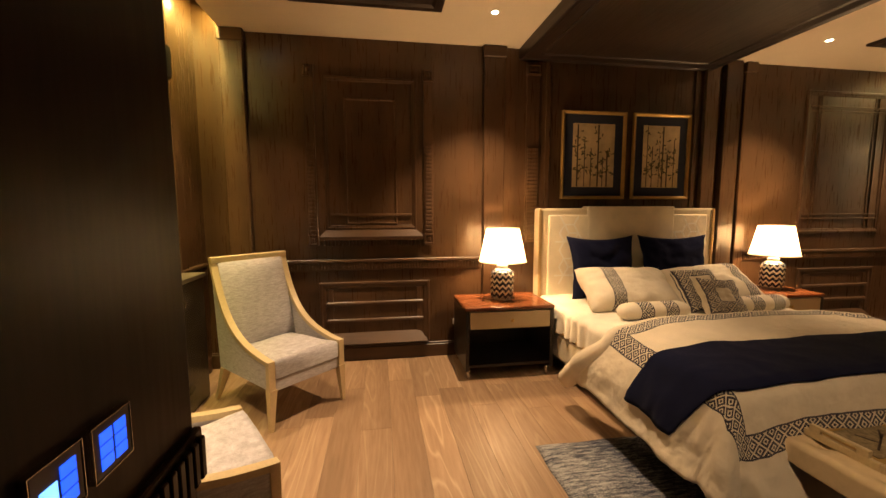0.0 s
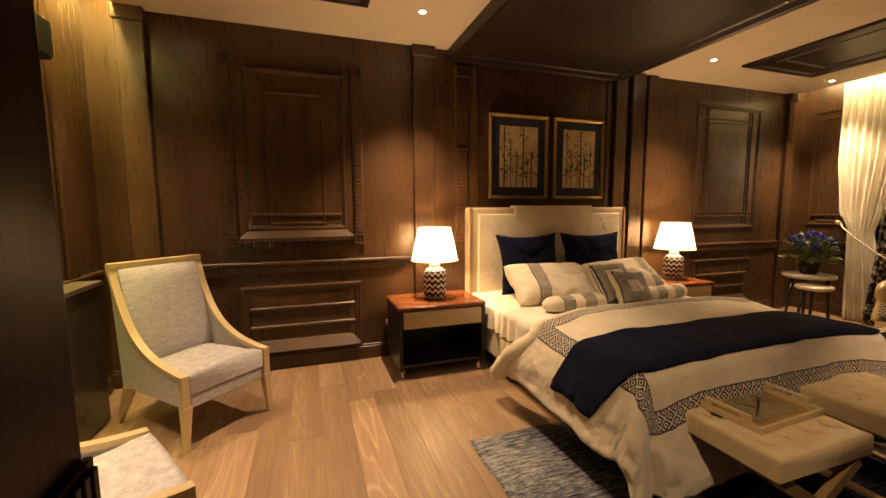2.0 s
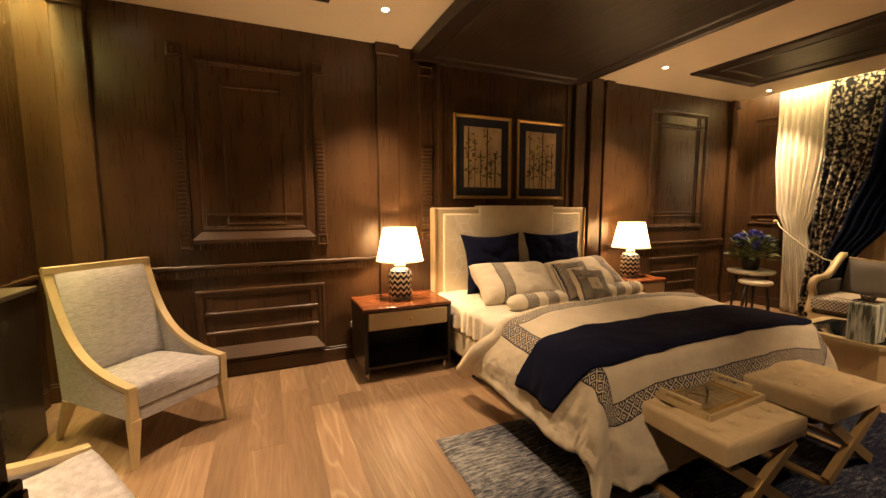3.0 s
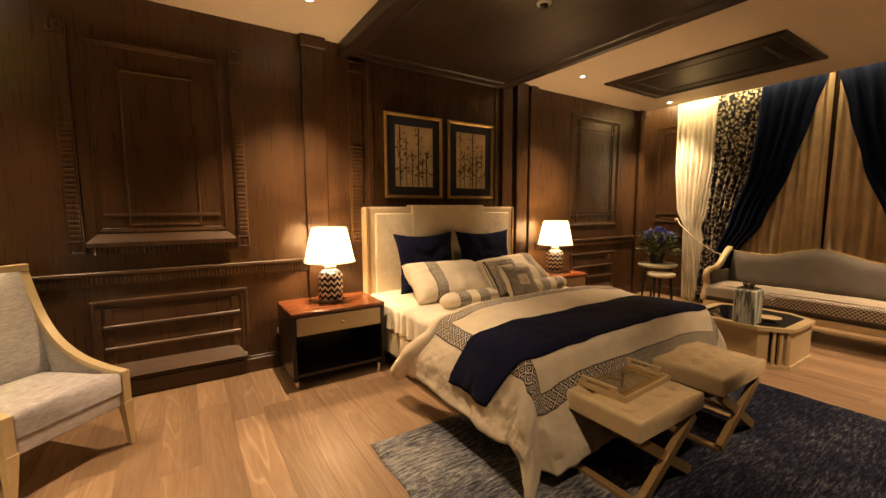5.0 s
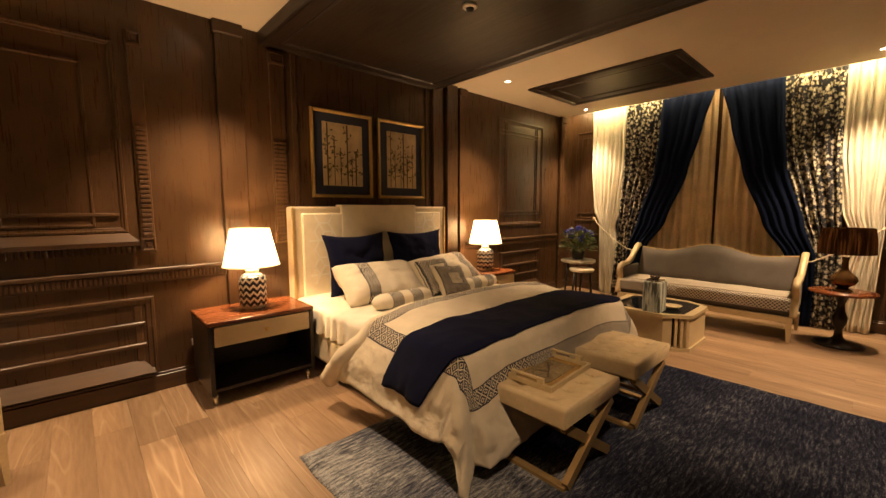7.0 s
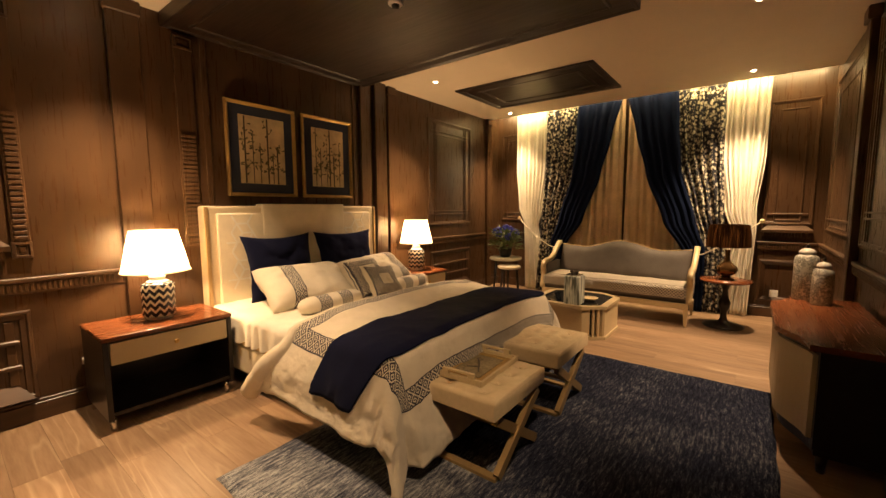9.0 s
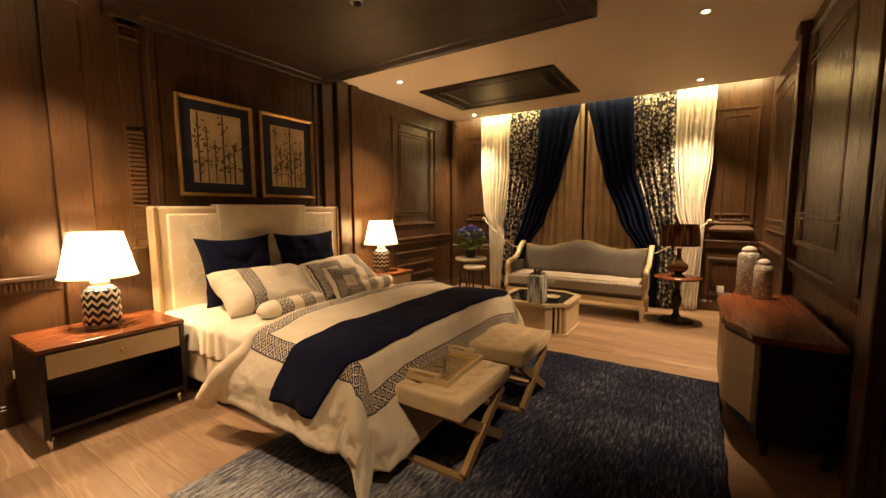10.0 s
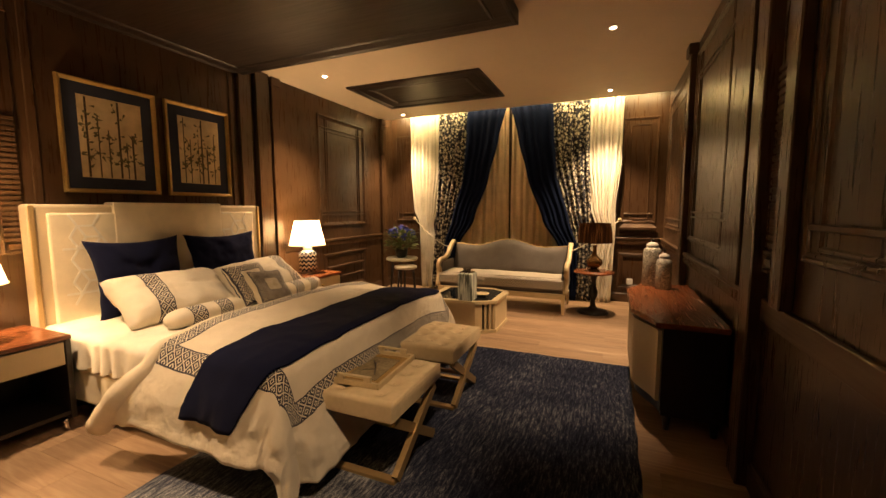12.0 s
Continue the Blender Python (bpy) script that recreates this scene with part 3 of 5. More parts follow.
for x0, x1 in ((1.465, 1.53), (3.22, 3.285)):
    part("side_rail", boxes((x0, x1, FOOT + 0.03, 3.495, 0.13, 0.35), bevel=0.022), HBFABRIC, bed, "padded cream side rail")
    part("rail_trim", boxes((x0 - 0.006, x1 + 0.006, FOOT + 0.03, 3.495, 0.352, 0.378), bevel=0.006), CHAMPAGNE, bed, "narrow champagne trim")
part("foot_rail", boxes((1.535, 3.215, FOOT + 0.01, FOOT + 0.07, 0.13, 0.35), bevel=0.02), HBFABRIC, bed)
part("bed_base", boxes((1.53, 3.22, FOOT + 0.10, 3.49, 0.06, 0.34)), EBONY, bed)
for x, y in ((1.56, FOOT + 0.12), (3.19, FOOT + 0.12), (1.56, 3.40), (3.19, 3.40)):
    part("leg", boxes((x - 0.03, x + 0.03, y - 0.03, y + 0.03, 0.0, 0.13), bevel=0.004), EBONY, bed)


def soft_box(x0, x1, y0, y1, z0, z1, r, nx, ny, ripple=0.0):
    bm = bmesh.new()
    girth = [(0.0, z0)]
    n = 8
    for k in range(n + 1):
        t = math.pi / 2 * k / n
        girth.append((r - r * math.cos(t), z1 - r + r * math.sin(t)))
    cols = girth + [(r + (x1 - x0 - 2 * r) * k / nx, z1) for k in range(1, nx)] + [((x1 - x0) - d, z) for d, z in reversed(girth)]
    rows = []
    for j in range(ny + 1):
        c = j / ny
        y = y0 + (y1 - y0) * c
        row = []
        for d, z in cols:
            edge = 1.0 - min(1.0, (z - z0) / (z1 - z0))
            w = ripple * edge * (math.sin(y * 40 + 3 * math.sin(y * 9) + 9 * d) + 0.6 * noise.noise((y * 23, z * 6, 4.0))) + 0.006 * noise.noise((d * 5, y * 5, z * 3))
            zz = z + (0.010 * noise.noise((d * 3, y * 3, 1.7)) + 0.004 * noise.noise((d * 11, y * 11, 0.2)) if z > z1 - r else 0)
            row.append(bm.verts.new((x0 + d + (w if d < (x1 - x0) / 2 else -w), y, zz)))
        rows.append(row)
    for p, q in zip(rows, rows[1:]):
        for k in range(len(cols) - 1):
            bm.faces.new((p[k], p[k + 1], q[k + 1], q[k]))
    for row in (rows[0], rows[-1]):
        bm.faces.new(row)
    return bm


part("mattress", soft_box(1.455, 3.30, 1.46, 3.49, 0.37, 0.585, 0.06, 24, 190, 0.019), SHEET, bed, "mattress in a gathered ivory sheet", True)


def drape(u, v, lift=0.0):
    """From metres on the sheet (across, along from its head edge) to the place over the bed."""
    ox, oy = max(0.0, abs(u) - HALF), max(0.0, v - LONG)
    sx = 1 if u > 0 else -1
    x, y = min(abs(u), HALF), min(v, LONG)
    top = 0.632 + 0.030 * min(1.0, 0.2 + (HALF - x) * 3) + 0.030 * math.exp(-((y - 0.10) / 0.16) ** 2) + 0.012 * noise.noise((u * 2.3, v * 2.3, 3.1)) - 0.010 * abs(noise.noise((u * 4.5 + v, v * 5.5, 1.1))) - 0.005 * abs(noise.noise((u * 11, v * 9 + u * 3, 4.1)))
    most, least = max(ox, oy), min(ox, oy)
    hang = most + 0.42 * least * (least / most) ** 3 if most > 1e-6 else 0.0
    if hang < 1e-6:
        return BEDC + sx * x, HEAD - y, top + lift
    far = math.hypot(ox, oy)
    side = ox / far
    r = 0.075
    turn = radians(72)
    bend = min(hang, r * turn)
    out, down = r * math.sin(bend / r), r - r * math.cos(bend / r)
    rest = hang - bend
    ang = math.atan2(oy, ox)
    ridge = math.cos((ang - math.pi / 4) * 5.2) if min(ox, oy) > 1e-6 else -0.6
    soft = min(1.0, rest * 4)
    along = u if oy > ox else v
    wave = soft * (0.010 * math.sin(along * 13 + 2.0 * math.sin(v * 4 + u * 3)) + 0.016 * noise.noise((u * 4, v * 4, 7.7)) - 0.020 * abs(noise.noise((u * 8 + v * 5, v * 8 - u * 4, 2.7))) - 0.009 * abs(noise.noise((u * 18, v * 18, 5.1))))
    belly = (0.030 + 0.040 * math.exp(-((v + 0.05) / 0.30) ** 2)) * math.sin(math.pi * min(1.0, rest / 0.40)) * side
    out += 0.27 * rest + belly + wave + 0.05 * soft * ridge * min(1.0, 6 * min(ox, oy)) + lift
    down += rest * 0.955
    roll = 0.020 * math.exp(-((hang - 0.47) / 0.05) ** 2) * side
    return BEDC + sx * (x + (out + roll) * side), HEAD - y - out * oy / far, max(0.020 + lift, top - down + 0.35 * lift)


COVERX, COVERY = 0.47, 0.60


def bow(u):
    k = min(1.0, max(0.0, (abs(u) - 0.45) / 0.5))
    return 0.10 * k * k * (3 - 2 * k)


def cover(a, c):
    u = (2 * a - 1) * (HALF + COVERX)
    v0 = bow(u) - 0.95 * max(0.0, abs(u) - HALF - 0.14)
    return u, v0 + c * (LONG + COVERY - v0)


def cover_uv(a, c):
    u, v = cover(a, c)
    return u, v - bow(u) * (1 - c)


comforter = part("comforter", grid(bmesh.new(), lambda a, c: drape(*cover(a, c)), 170, 110, uv=cover_uv), COMFORTER, None, smooth=True)
mod = comforter.modifiers.new("thickness", "SOLIDIFY")
mod.thickness, mod.offset = 0.030, -1
tagged(comforter, "cream comforter with embroidered borders draped over the bed", "comforter")
# rolled head edge of the comforter
b = tube(bmesh.new(), [tuple(Vector(drape(*cover(k / 80, 0.0))) + Vector((0, -0.004, -0.030))) for k in range(81)], [0.034 + 0.030 * min(1.0, max(0.0, abs(2 * k / 80 - 1) * (HALF + COVERX) - HALF) / 0.25) for k in range(81)], 14)
part("rolled_edge", b, LINEN, comforter, smooth=True)


def throw_fn(a, c):
    u = (2 * a - 1) * (HALF + 0.335) + 0.008 * math.sin(c * 5)
    over = max(0.0, abs(u) - HALF)
    v = 0.485 - 0.20 * over + c * (0.435 - 0.25 * over) + 0.006 * math.sin(a * 9)
    return drape(u, v, 0.012)


throw = part("throw_blanket", grid(bmesh.new(), throw_fn, 110, 36), NAVYCLOTH, None, smooth=True)
mod = throw.modifiers.new("thickness", "SOLIDIFY")
mod.thickness, mod.offset = 0.008, 1
tagged(throw, "navy blue throw laid across the foot of the bed", "throw")


def cushion(name, w, h, d, m, mat, label, pinch=0.10, n=34, group=""):
    bm = bmesh.new()
    lay = bm.loops.layers.uv.new("sheet")
    phase = random.random() * 20

    def at(i, j, side):
        a, c = 2 * i / n - 1, 2 * j / n - 1
        x, y = w / 2 * a * (1 - pinch * (1 - c * c)), h / 2 * c * (1 - pinch * (1 - a * a))
        t = ((1 - a ** 4) * (1 - c ** 4)) ** 0.45
        z = side * d / 2 * t * (1 + 0.14 * noise.noise((a * 2 + phase, c * 2, side))) + 0.014 * noise.noise((a * 3 + phase, c * 3, 1)) - 0.016 * side * t * abs(noise.noise((a * 3.5 + phase, c * 4.5 + a, 5)))
        return x, y, z
    front = [[bm.verts.new(at(i, j, 1)) for j in range(n + 1)] for i in range(n + 1)]
    back = [[front[i][j] if i in (0, n) or j in (0, n) else bm.verts.new(at(i, j, -1)) for j in range(n + 1)] for i in range(n + 1)]
    for vs in (front, back):
        for i in range(n):
            for j in range(n):
                f = bm.faces.new((vs[i][j], vs[i + 1][j], vs[i + 1][j + 1], vs[i][j + 1]))
                for lp, (p, q) in zip(f.loops, ((i, j), (i + 1, j), (i + 1, j + 1), (i, j + 1))):
                    lp[lay].uv = ((2 * p / n - 1) * w / 2, (2 * q / n - 1) * h / 2)
    ob = part(name, bm, mat, None, smooth=True)
    ob.matrix_world = m
    return tagged(ob, label, "cushion" if "cushion" in name else "pillow", group)


for cx, tilt in ((2.02, 3), (2.75, -4)):
    cushion("navy_pillow", 0.69, 0.59, 0.13, pose(cx, 3.345, 0.855, 78, 0, tilt), NAVYCLOTH, "square navy pillow leaning on the headboard", 0.13, group="pillows on the bed")
for cx, tilt, roll, king in ((2.045, -2, 2, KINGPILLOWS[0]), (2.83, 3, -3, KINGPILLOWS[1])):
    cushion("sleeping_pillow", 0.80, 0.46, 0.25, pose(cx, 3.00, 0.712, 37, roll, tilt), king, "cream pillow with an embroidered band near its end", 0.05, group="pillows on the bed")
cushion("square_cushion", 0.39, 0.39, 0.13, pose(2.555, 2.80, 0.735, 50, 0, 3), STRIPCLOTH, "cream cushion with dark embroidered border", 0.06, group="cushions on the bed")
cushion("square_cushion", 0.34, 0.34, 0.12, pose(2.56, 2.61, 0.712, 47, 5, -5), SQUARECLOTH, "beige cushion with embroidered square border", 0.06, group="cushions on the bed")


def bolster(cx, cy, length, r, turn):
    bm = bmesh.new()
    lay = bm.loops.layers.uv.new("sheet")
    n, k = 28, 24
    rows = []
    for i in range(n + 1):
        a = 2 * i / n - 1
        rr = r * max(0.02, (1 - abs(a) ** 7)) ** 0.5
        rows.append([bm.verts.new((a * length / 2, rr * 1.15 * math.cos(2 * math.pi * j / k), rr * 0.92 * math.sin(2 * math.pi * j / k) + 0.004 * noise.noise((a * 4, j, cx)))) for j in range(k)])
    for i in range(n):
        for j in range(k):
            f = bm.faces.new((rows[i][j], rows[i][(j + 1) % k], rows[i + 1][(j + 1) % k], rows[i + 1][j]))
            for lp, (p, q) in zip(f.loops, ((i, j), (i, j + 1), (i + 1, j + 1), (i + 1, j))):
                lp[lay].uv = ((2 * p / n - 1) * length / 2, q / k * 2 * math.pi * r)
    bm.faces.new(rows[0])
    bm.faces.new(rows[-1])
    ob = part("bolster", bm, BOLSTERCLOTH, None, smooth=True)
    ob.matrix_world = pose(cx, cy, 0.645, 0, 0, turn)
    tagged(ob, "small cream bolster with two embroidered bands", "cushion", "cushions on the bed")


bolster(1.99, 2.60, 0.58, 0.070, 1)
bolster(2.97, 2.66, 0.50, 0.070, 4)


# ---------------------------------------------------------------- nightstands and lamps
def nightstand(cx, label):
    m = pose(cx, 3.33, 0)
    t = thing("nightstand", m, label, "nightstand", "nightstands beside the bed")
    part("top", boxes((-0.385, 0.370, -0.29, 0.24, 0.572, 0.600), bevel=0.005), REDWOOD, t, "reddish polished veneer top")
    for x in (-0.382, 0.337):
        part("side_panel", boxes((x, x + 0.03, -0.286, 0.238, 0.075, 0.571), bevel=0.004), EBONY, t)
    part("back_panel", boxes((-0.351, 0.336, 0.215, 0.236, 0.10, 0.571)), EBONY, t)
    part("shelf", boxes((-0.351, 0.336, -0.280, 0.214, 0.10, 0.125), bevel=0.003), EBONY, t)
    part("drawer_floor", boxes((-0.351, 0.336, -0.24, 0.214, 0.405, 0.418)), EBONY, t)
    d = part("drawer", boxes((-0.346, 0.331, -0.290, -0.24, 0.423, 0.563), bevel=0.005), CREAMLEATHER, t, "cream leather drawer front")
    part("knob", lathe(bmesh.new(), [(0.009, 0), (0.008, 0.012), (0.014, 0.016), (0.015, 0.022), (0.008, 0.026), (0.0, 0.027)], 14), BRASS, d, "small brass knob", True).matrix_local = pose(0, -0.290, 0.493, 90)
    for x in (-0.352, 0.322):
        for y in (-0.245, 0.21):
            part("foot", lathe(bmesh.new(), [(0.014, 0.0), (0.018, 0.01), (0.015, 0.045), (0.020, 0.075)], 14, x, y), CHROME, t, "bright metal foot", True)
    return t


nightstand(1.05, "dark nightstand with reddish top and cream drawer, under a lamp")
nightstand(3.72, "dark nightstand with reddish top, partly behind the bed")

CHEVRON, tt, bb = material("chevron_glaze", 0.22)
cc = coords(tt)
sp = tt.nodes.new("ShaderNodeSeparateXYZ")
tt.links.new(cc, sp.inputs[0])
ang = math_node(tt, "ARCTAN2", sp.outputs[1], sp.outputs[0])
tri = math_node(tt, "ABSOLUTE", math_node(tt, "SUBTRACT", math_node(tt, "FRACT", math_node(tt, "MULTIPLY", ang, 12 / (2 * math.pi))), 0.5))
zz = math_node(tt, "ADD", math_node(tt, "MULTIPLY", sp.outputs[2], 20.0), math_node(tt, "MULTIPLY", tri, 1.15))
zz = math_node(tt, "ADD", zz, math_node(tt, "MULTIPLY", noise_tex(tt, cc, 30.0, 2.0), 0.12))
st = math_node(tt, "GREATER_THAN", math_node(tt, "FRACT", zz), 0.58)
tt.links.new(mixed(tt, st, (0.014, 0.016, 0.030), (0.72, 0.68, 0.60)), bb.inputs["Base Color"])
SHADE, tt, bb = material("lamp_shade_cloth", 0.9)
tt.nodes.remove(bb)
tr = node(tt, "ShaderNodeBsdfTranslucent", Color=(0.95, 0.88, 0.72, 1))
df = node(tt, "ShaderNodeBsdfDiffuse", Color=(0.85, 0.78, 0.64, 1))
mx = node(tt, "ShaderNodeMixShader", Fac=0.35)
tt.links.new(tr.outputs[0], mx.inputs[1])
tt.links.new(df.outputs[0], mx.inputs[2])
tt.links.new(mx.outputs[0], tt.nodes["Material Output"].inputs[0])
BULB, tt, bb = material("glowing_bulb", 0.5)
bb.inputs["Emission Color"].default_value = (1.0, 0.80, 0.50, 1)
bb.inputs["Emission Strength"].default_value = 30.0
PORCELAIN = plain("white_porcelain", (0.76, 0.72, 0.64), 0.2, 0, 40.0, 0.04)


def table_lamp(x, y, z, label):
    t = thing("table_lamp", pose(x, y, z), label, "lamp", "bedside lamps")
    part("base", lathe(bmesh.new(), [(0.080, 0), (0.080, 0.012), (0.070, 0.016)], 32), PORCELAIN, t, "", True)
    prof = [(0.068, 0.014), (0.098, 0.022), (0.101, 0.03), (0.101, 0.235), (0.097, 0.247), (0.075, 0.258)]
    part("body", lathe(bmesh.new(), prof, 48), CHEVRON, t, "navy and white chevron ceramic body", True)
    part("neck", lathe(bmesh.new(), [(0.074, 0.259), (0.060, 0.27), (0.045, 0.275), (0.050, 0.29), (0.052, 0.30), (0.030, 0.312), (0.012, 0.32), (0.010, 0.36)], 32), PORCELAIN, t, "", True)
    part("socket", lathe(bmesh.new(), [(0.016, 0.36), (0.018, 0.40), (0.012, 0.42)], 20), BRASS, t, "", True)
    sh = part("shade", lathe(bmesh.new(), [(0.208, 0.335), (0.206, 0.337), (0.141, 0.625)], 48), SHADE, t, "glowing cream cloth shade", True)
    bm = bmesh.new()
    bm.from_mesh(sh.data)
    bmesh.ops.delete(bm, geom=[f for f in bm.faces if len(f.verts) > 4], context="FACES")
    bm.to_mesh(sh.data)
    bm.free()
    for r, h in ((0.2085, 0.337), (0.1425, 0.622)):
        part("shade_rim", tube(bmesh.new(), [(r * math.cos(a * math.pi / 24), r * math.sin(a * math.pi / 24), h) for a in range(49)], 0.0035, 6), SHADE, sh)
    return t


table_lamp(1.06, 3.34, 0.60, "lit lamp with chevron ceramic body and cream shade")
table_lamp(3.84, 3.34, 0.60, "lit lamp with chevron ceramic body and cream shade")


# ---------------------------------------------------------------- pictures
MAT_NAVY = plain("navy_mount", (0.012, 0.016, 0.040), 0.75, 0, 200.0, 0.2)
PRINT = plain("aged_print_paper", (0.52, 0.40, 0.24), 0.7, 0, 9.0, 0.35)
INK = plain("dark_brown_ink", (0.05, 0.032, 0.016), 0.8, 0, 60.0, 0.3)
LEAFINK = plain("olive_ink", (0.10, 0.085, 0.035), 0.8, 0, 60.0, 0.4)


def picture(x0, x1, z0, z1, seed, label):
    rnd = random.Random(seed)
    t = thing("framed_picture", pose((x0 + x1) / 2, NORTH - 0.012, z0), label, "picture", "pictures over the bed")
    w, h = (x1 - x0) / 2, z1 - z0
    m = Matrix(((1, 0, 0, 0), (0, 0, -1, 0), (0, 1, 0, 0), (0, 0, 0, 1)))
    part("frame", moulding(bmesh.new(), m, -w, w, 0, h, [(0, 0), (0, 0.026), (0.006, 0.034), (0.018, 0.030), (0.028, 0.020), (0.032, 0.008)], fill=False), GOLD, t, "thin gold frame")
    part("mount", slab(bmesh.new(), m, -w + 0.03, w - 0.03, 0.03, h - 0.03, 0.0, 0.010, 0), MAT_NAVY, t, "wide navy mount")
    a = 0.115
    pr = part("print", slab(bmesh.new(), m, -w + a, w - a, a, h - a, 0.010, 0.013, 0), PRINT, t, "sepia print of slender bamboo stems")
    stems, leaves = bmesh.new(), bmesh.new()
    for k in range(6):
        x = (-w + a + 0.03) + (2 * w - 2 * a - 0.06) * (k + 0.5 + rnd.uniform(-0.35, 0.35)) / 6
        tall = h - a - 0.01 if k % 3 == 0 else rnd.uniform(0.55, 0.95) * (h - a)
        wd = rnd.choice((0.003, 0.004, 0.007))
        slab(stems, m, x - wd, x + wd, a + 0.005, tall, 0.0132, 0.0145, 0)
        for _ in range(16):
            zc = rnd.uniform(a + 0.1, min(tall + 0.02, h - a - 0.04))
            r = rnd.uniform(0.022, 0.050)
            th = rnd.uniform(0, 2 * math.pi)
            cx = min(max(x + rnd.uniform(-0.04, 0.04), -w + a + 0.03), w - a - 0.03)
            pts = [(cx, zc), (cx + r * math.cos(th) + 0.009 * math.sin(th), zc + r * math.sin(th) - 0.009 * math.cos(th)), (cx + 1.5 * r * math.cos(th) * 0.8, zc + 1.5 * r * math.sin(th) * 0.8), (cx + r * math.cos(th) - 0.009 * math.sin(th), zc + r * math.sin(th) + 0.009 * math.cos(th))]
            leaves.faces.new([leaves.verts.new(m @ Vector((min(max(p, -w + a), w - a), min(max(q, a), h - a), 0.0150))) for p, q in pts])
    part("stem_drawing", stems, INK, pr)
    part("leaf_drawing", leaves, LEAFINK, pr, kind="stuff")


picture(1.715, 2.375, 1.485, 2.315, 3, "gold framed bamboo print with navy mount on the wall")
picture(2.450, 3.075, 1.485, 2.315, 8, "gold framed bamboo print with navy mount on the wall")


# ---------------------------------------------------------------- armchairs
def armchair(m, label):
    t = thing("armchair", m, label, "armchair", "matching armchairs")
    W = 0.29
    curve = bezier([(0.375, 1.05), (0.25, 0.62), (0.10, 0.49), (-0.33, 0.45)], 22)
    for s in (-1, 1):
        xo, xi = s * W, s * (W - 0.045)
        bm = bmesh.new()
        low = [(-0.31 + 0.62 * k / 22, 0.27) for k in range(23)][::-1]
        a = [bm.verts.new((s * (W - 0.006), y, z - 0.008)) for y, z in curve]
        c = [bm.verts.new((s * (W - 0.006), min(y, 0.33), z)) for y, z in low]
        a2 = [bm.verts.new((s * (W - 0.038), y, z - 0.008)) for y, z in curve]
        c2 = [bm.verts.new((s * (W - 0.038), min(y, 0.33), z)) for y, z in low]
        for k in range(22):
            bm.faces.new((a[k], a[k + 1], c[k + 1], c[k]))
            bm.faces.new((a2[k], a2[k + 1], c2[k + 1], c2[k]))
            bm.faces.new((c[k], c[k + 1], c2[k + 1], c2[k]))
        bm.faces.new((a[0], c[0], c2[0], a2[0]))
        bm.faces.new((a[-1], c[-1], c2[-1], a2[-1]))
        part("side_panel", bm, GREYCLOTH, t)
        part("arm_rail", strip(bmesh.new(), [(0, y, z) for y, z in curve], (min(xo, xi), max(xo, xi)), -0.004, 0.024), PALEWOOD, t, "pale gilded wooden arm edge")
        bm = bmesh.new()
        box(bm, min(xo, xi), max(xo, xi), -0.352, -0.312, 0.25, 0.455, 0.004)
        part("front_post", bm, PALEWOOD, t)
        for y0, y1, lean in ((-0.335, -0.335, 0.0), (0.27, 0.40, 0.0)):
            bm = bmesh.new()
            tops = [(s * (W - 0.05), y0 - 0.022 + (0 if y0 < 0 else -0.02), 0.27), (s * W, y0 - 0.022, 0.27), (s * W, y0 + 0.030, 0.27), (s * (W - 0.05), y0 + 0.030, 0.27)]
            bots = [(s * (W - 0.022), y1 - 0.014, 0), (s * (W + 0.002), y1 - 0.014, 0), (s * (W + 0.002), y1 + 0.012, 0), (s * (W - 0.022), y1 + 0.012, 0)]
            p, q = [bm.verts.new(v) for v in tops], [bm.verts.new(v) for v in bots]
            for k in range(4):
                bm.faces.new((p[k], p[(k + 1) % 4], q[(k + 1) % 4], q[k]))
            bm.faces.new(p)
            bm.faces.new(q)
            part("leg", bm, PALEWOOD, t)
    part("top_rail", boxes((-W, W, 0.352, 0.392, 1.012, 1.056), bevel=0.006), PALEWOOD, t)

    def back(a, c):
        x = (2 * a - 1) * (W - 0.047)
        z = 0.42 + c * 0.60
        y0 = 0.20 + 0.155 * (c ** 1.3)
        puff = 0.030 * (1 - (2 * a - 1) ** 4) * (1 - (2 * c - 1) ** 6)
        return x, y0 - puff, z
    bm = grid(bmesh.new(), back, 14, 18)
    part("back_cushion", bm, GREYCLOTH, t, "grey mottled upholstered back", True)
    bm = grid(bmesh.new(), lambda a, c: ((2 * a - 1) * (W - 0.012), 0.26 + 0.118 * c + 0.012, 0.29 + c * 0.74), 4, 10)
    part("back_cover", bm, GREYCLOTH, t)
    part("seat_rail", boxes((-W + 0.046, W - 0.046, -0.338, 0.30, 0.25, 0.335), bevel=0.008), GREYCLOTH, t)

    bm = soft_box(-W + 0.046, W - 0.046, -0.345, 0.25, 0.335, 0.452, 0.035, 14, 24)
    for v in bm.verts:
        if v.co.z > 0.36:
            v.co.z -= 0.05 * (v.co.y + 0.345) / 0.6 - 0.012 * (1 - (v.co.x / W) ** 2)
    part("seat_cushion", bm, GREYCLOTH, t, "", True)
    return t


armchair(pose(-0.727, 2.945, 0, 0, 0, 44), "grey upholstered armchair with pale wooden frame on the floor")
armchair(pose(-0.835, 1.545, 0, 0, 0, 121.5), "grey upholstered armchair half hidden by the entrance wall")


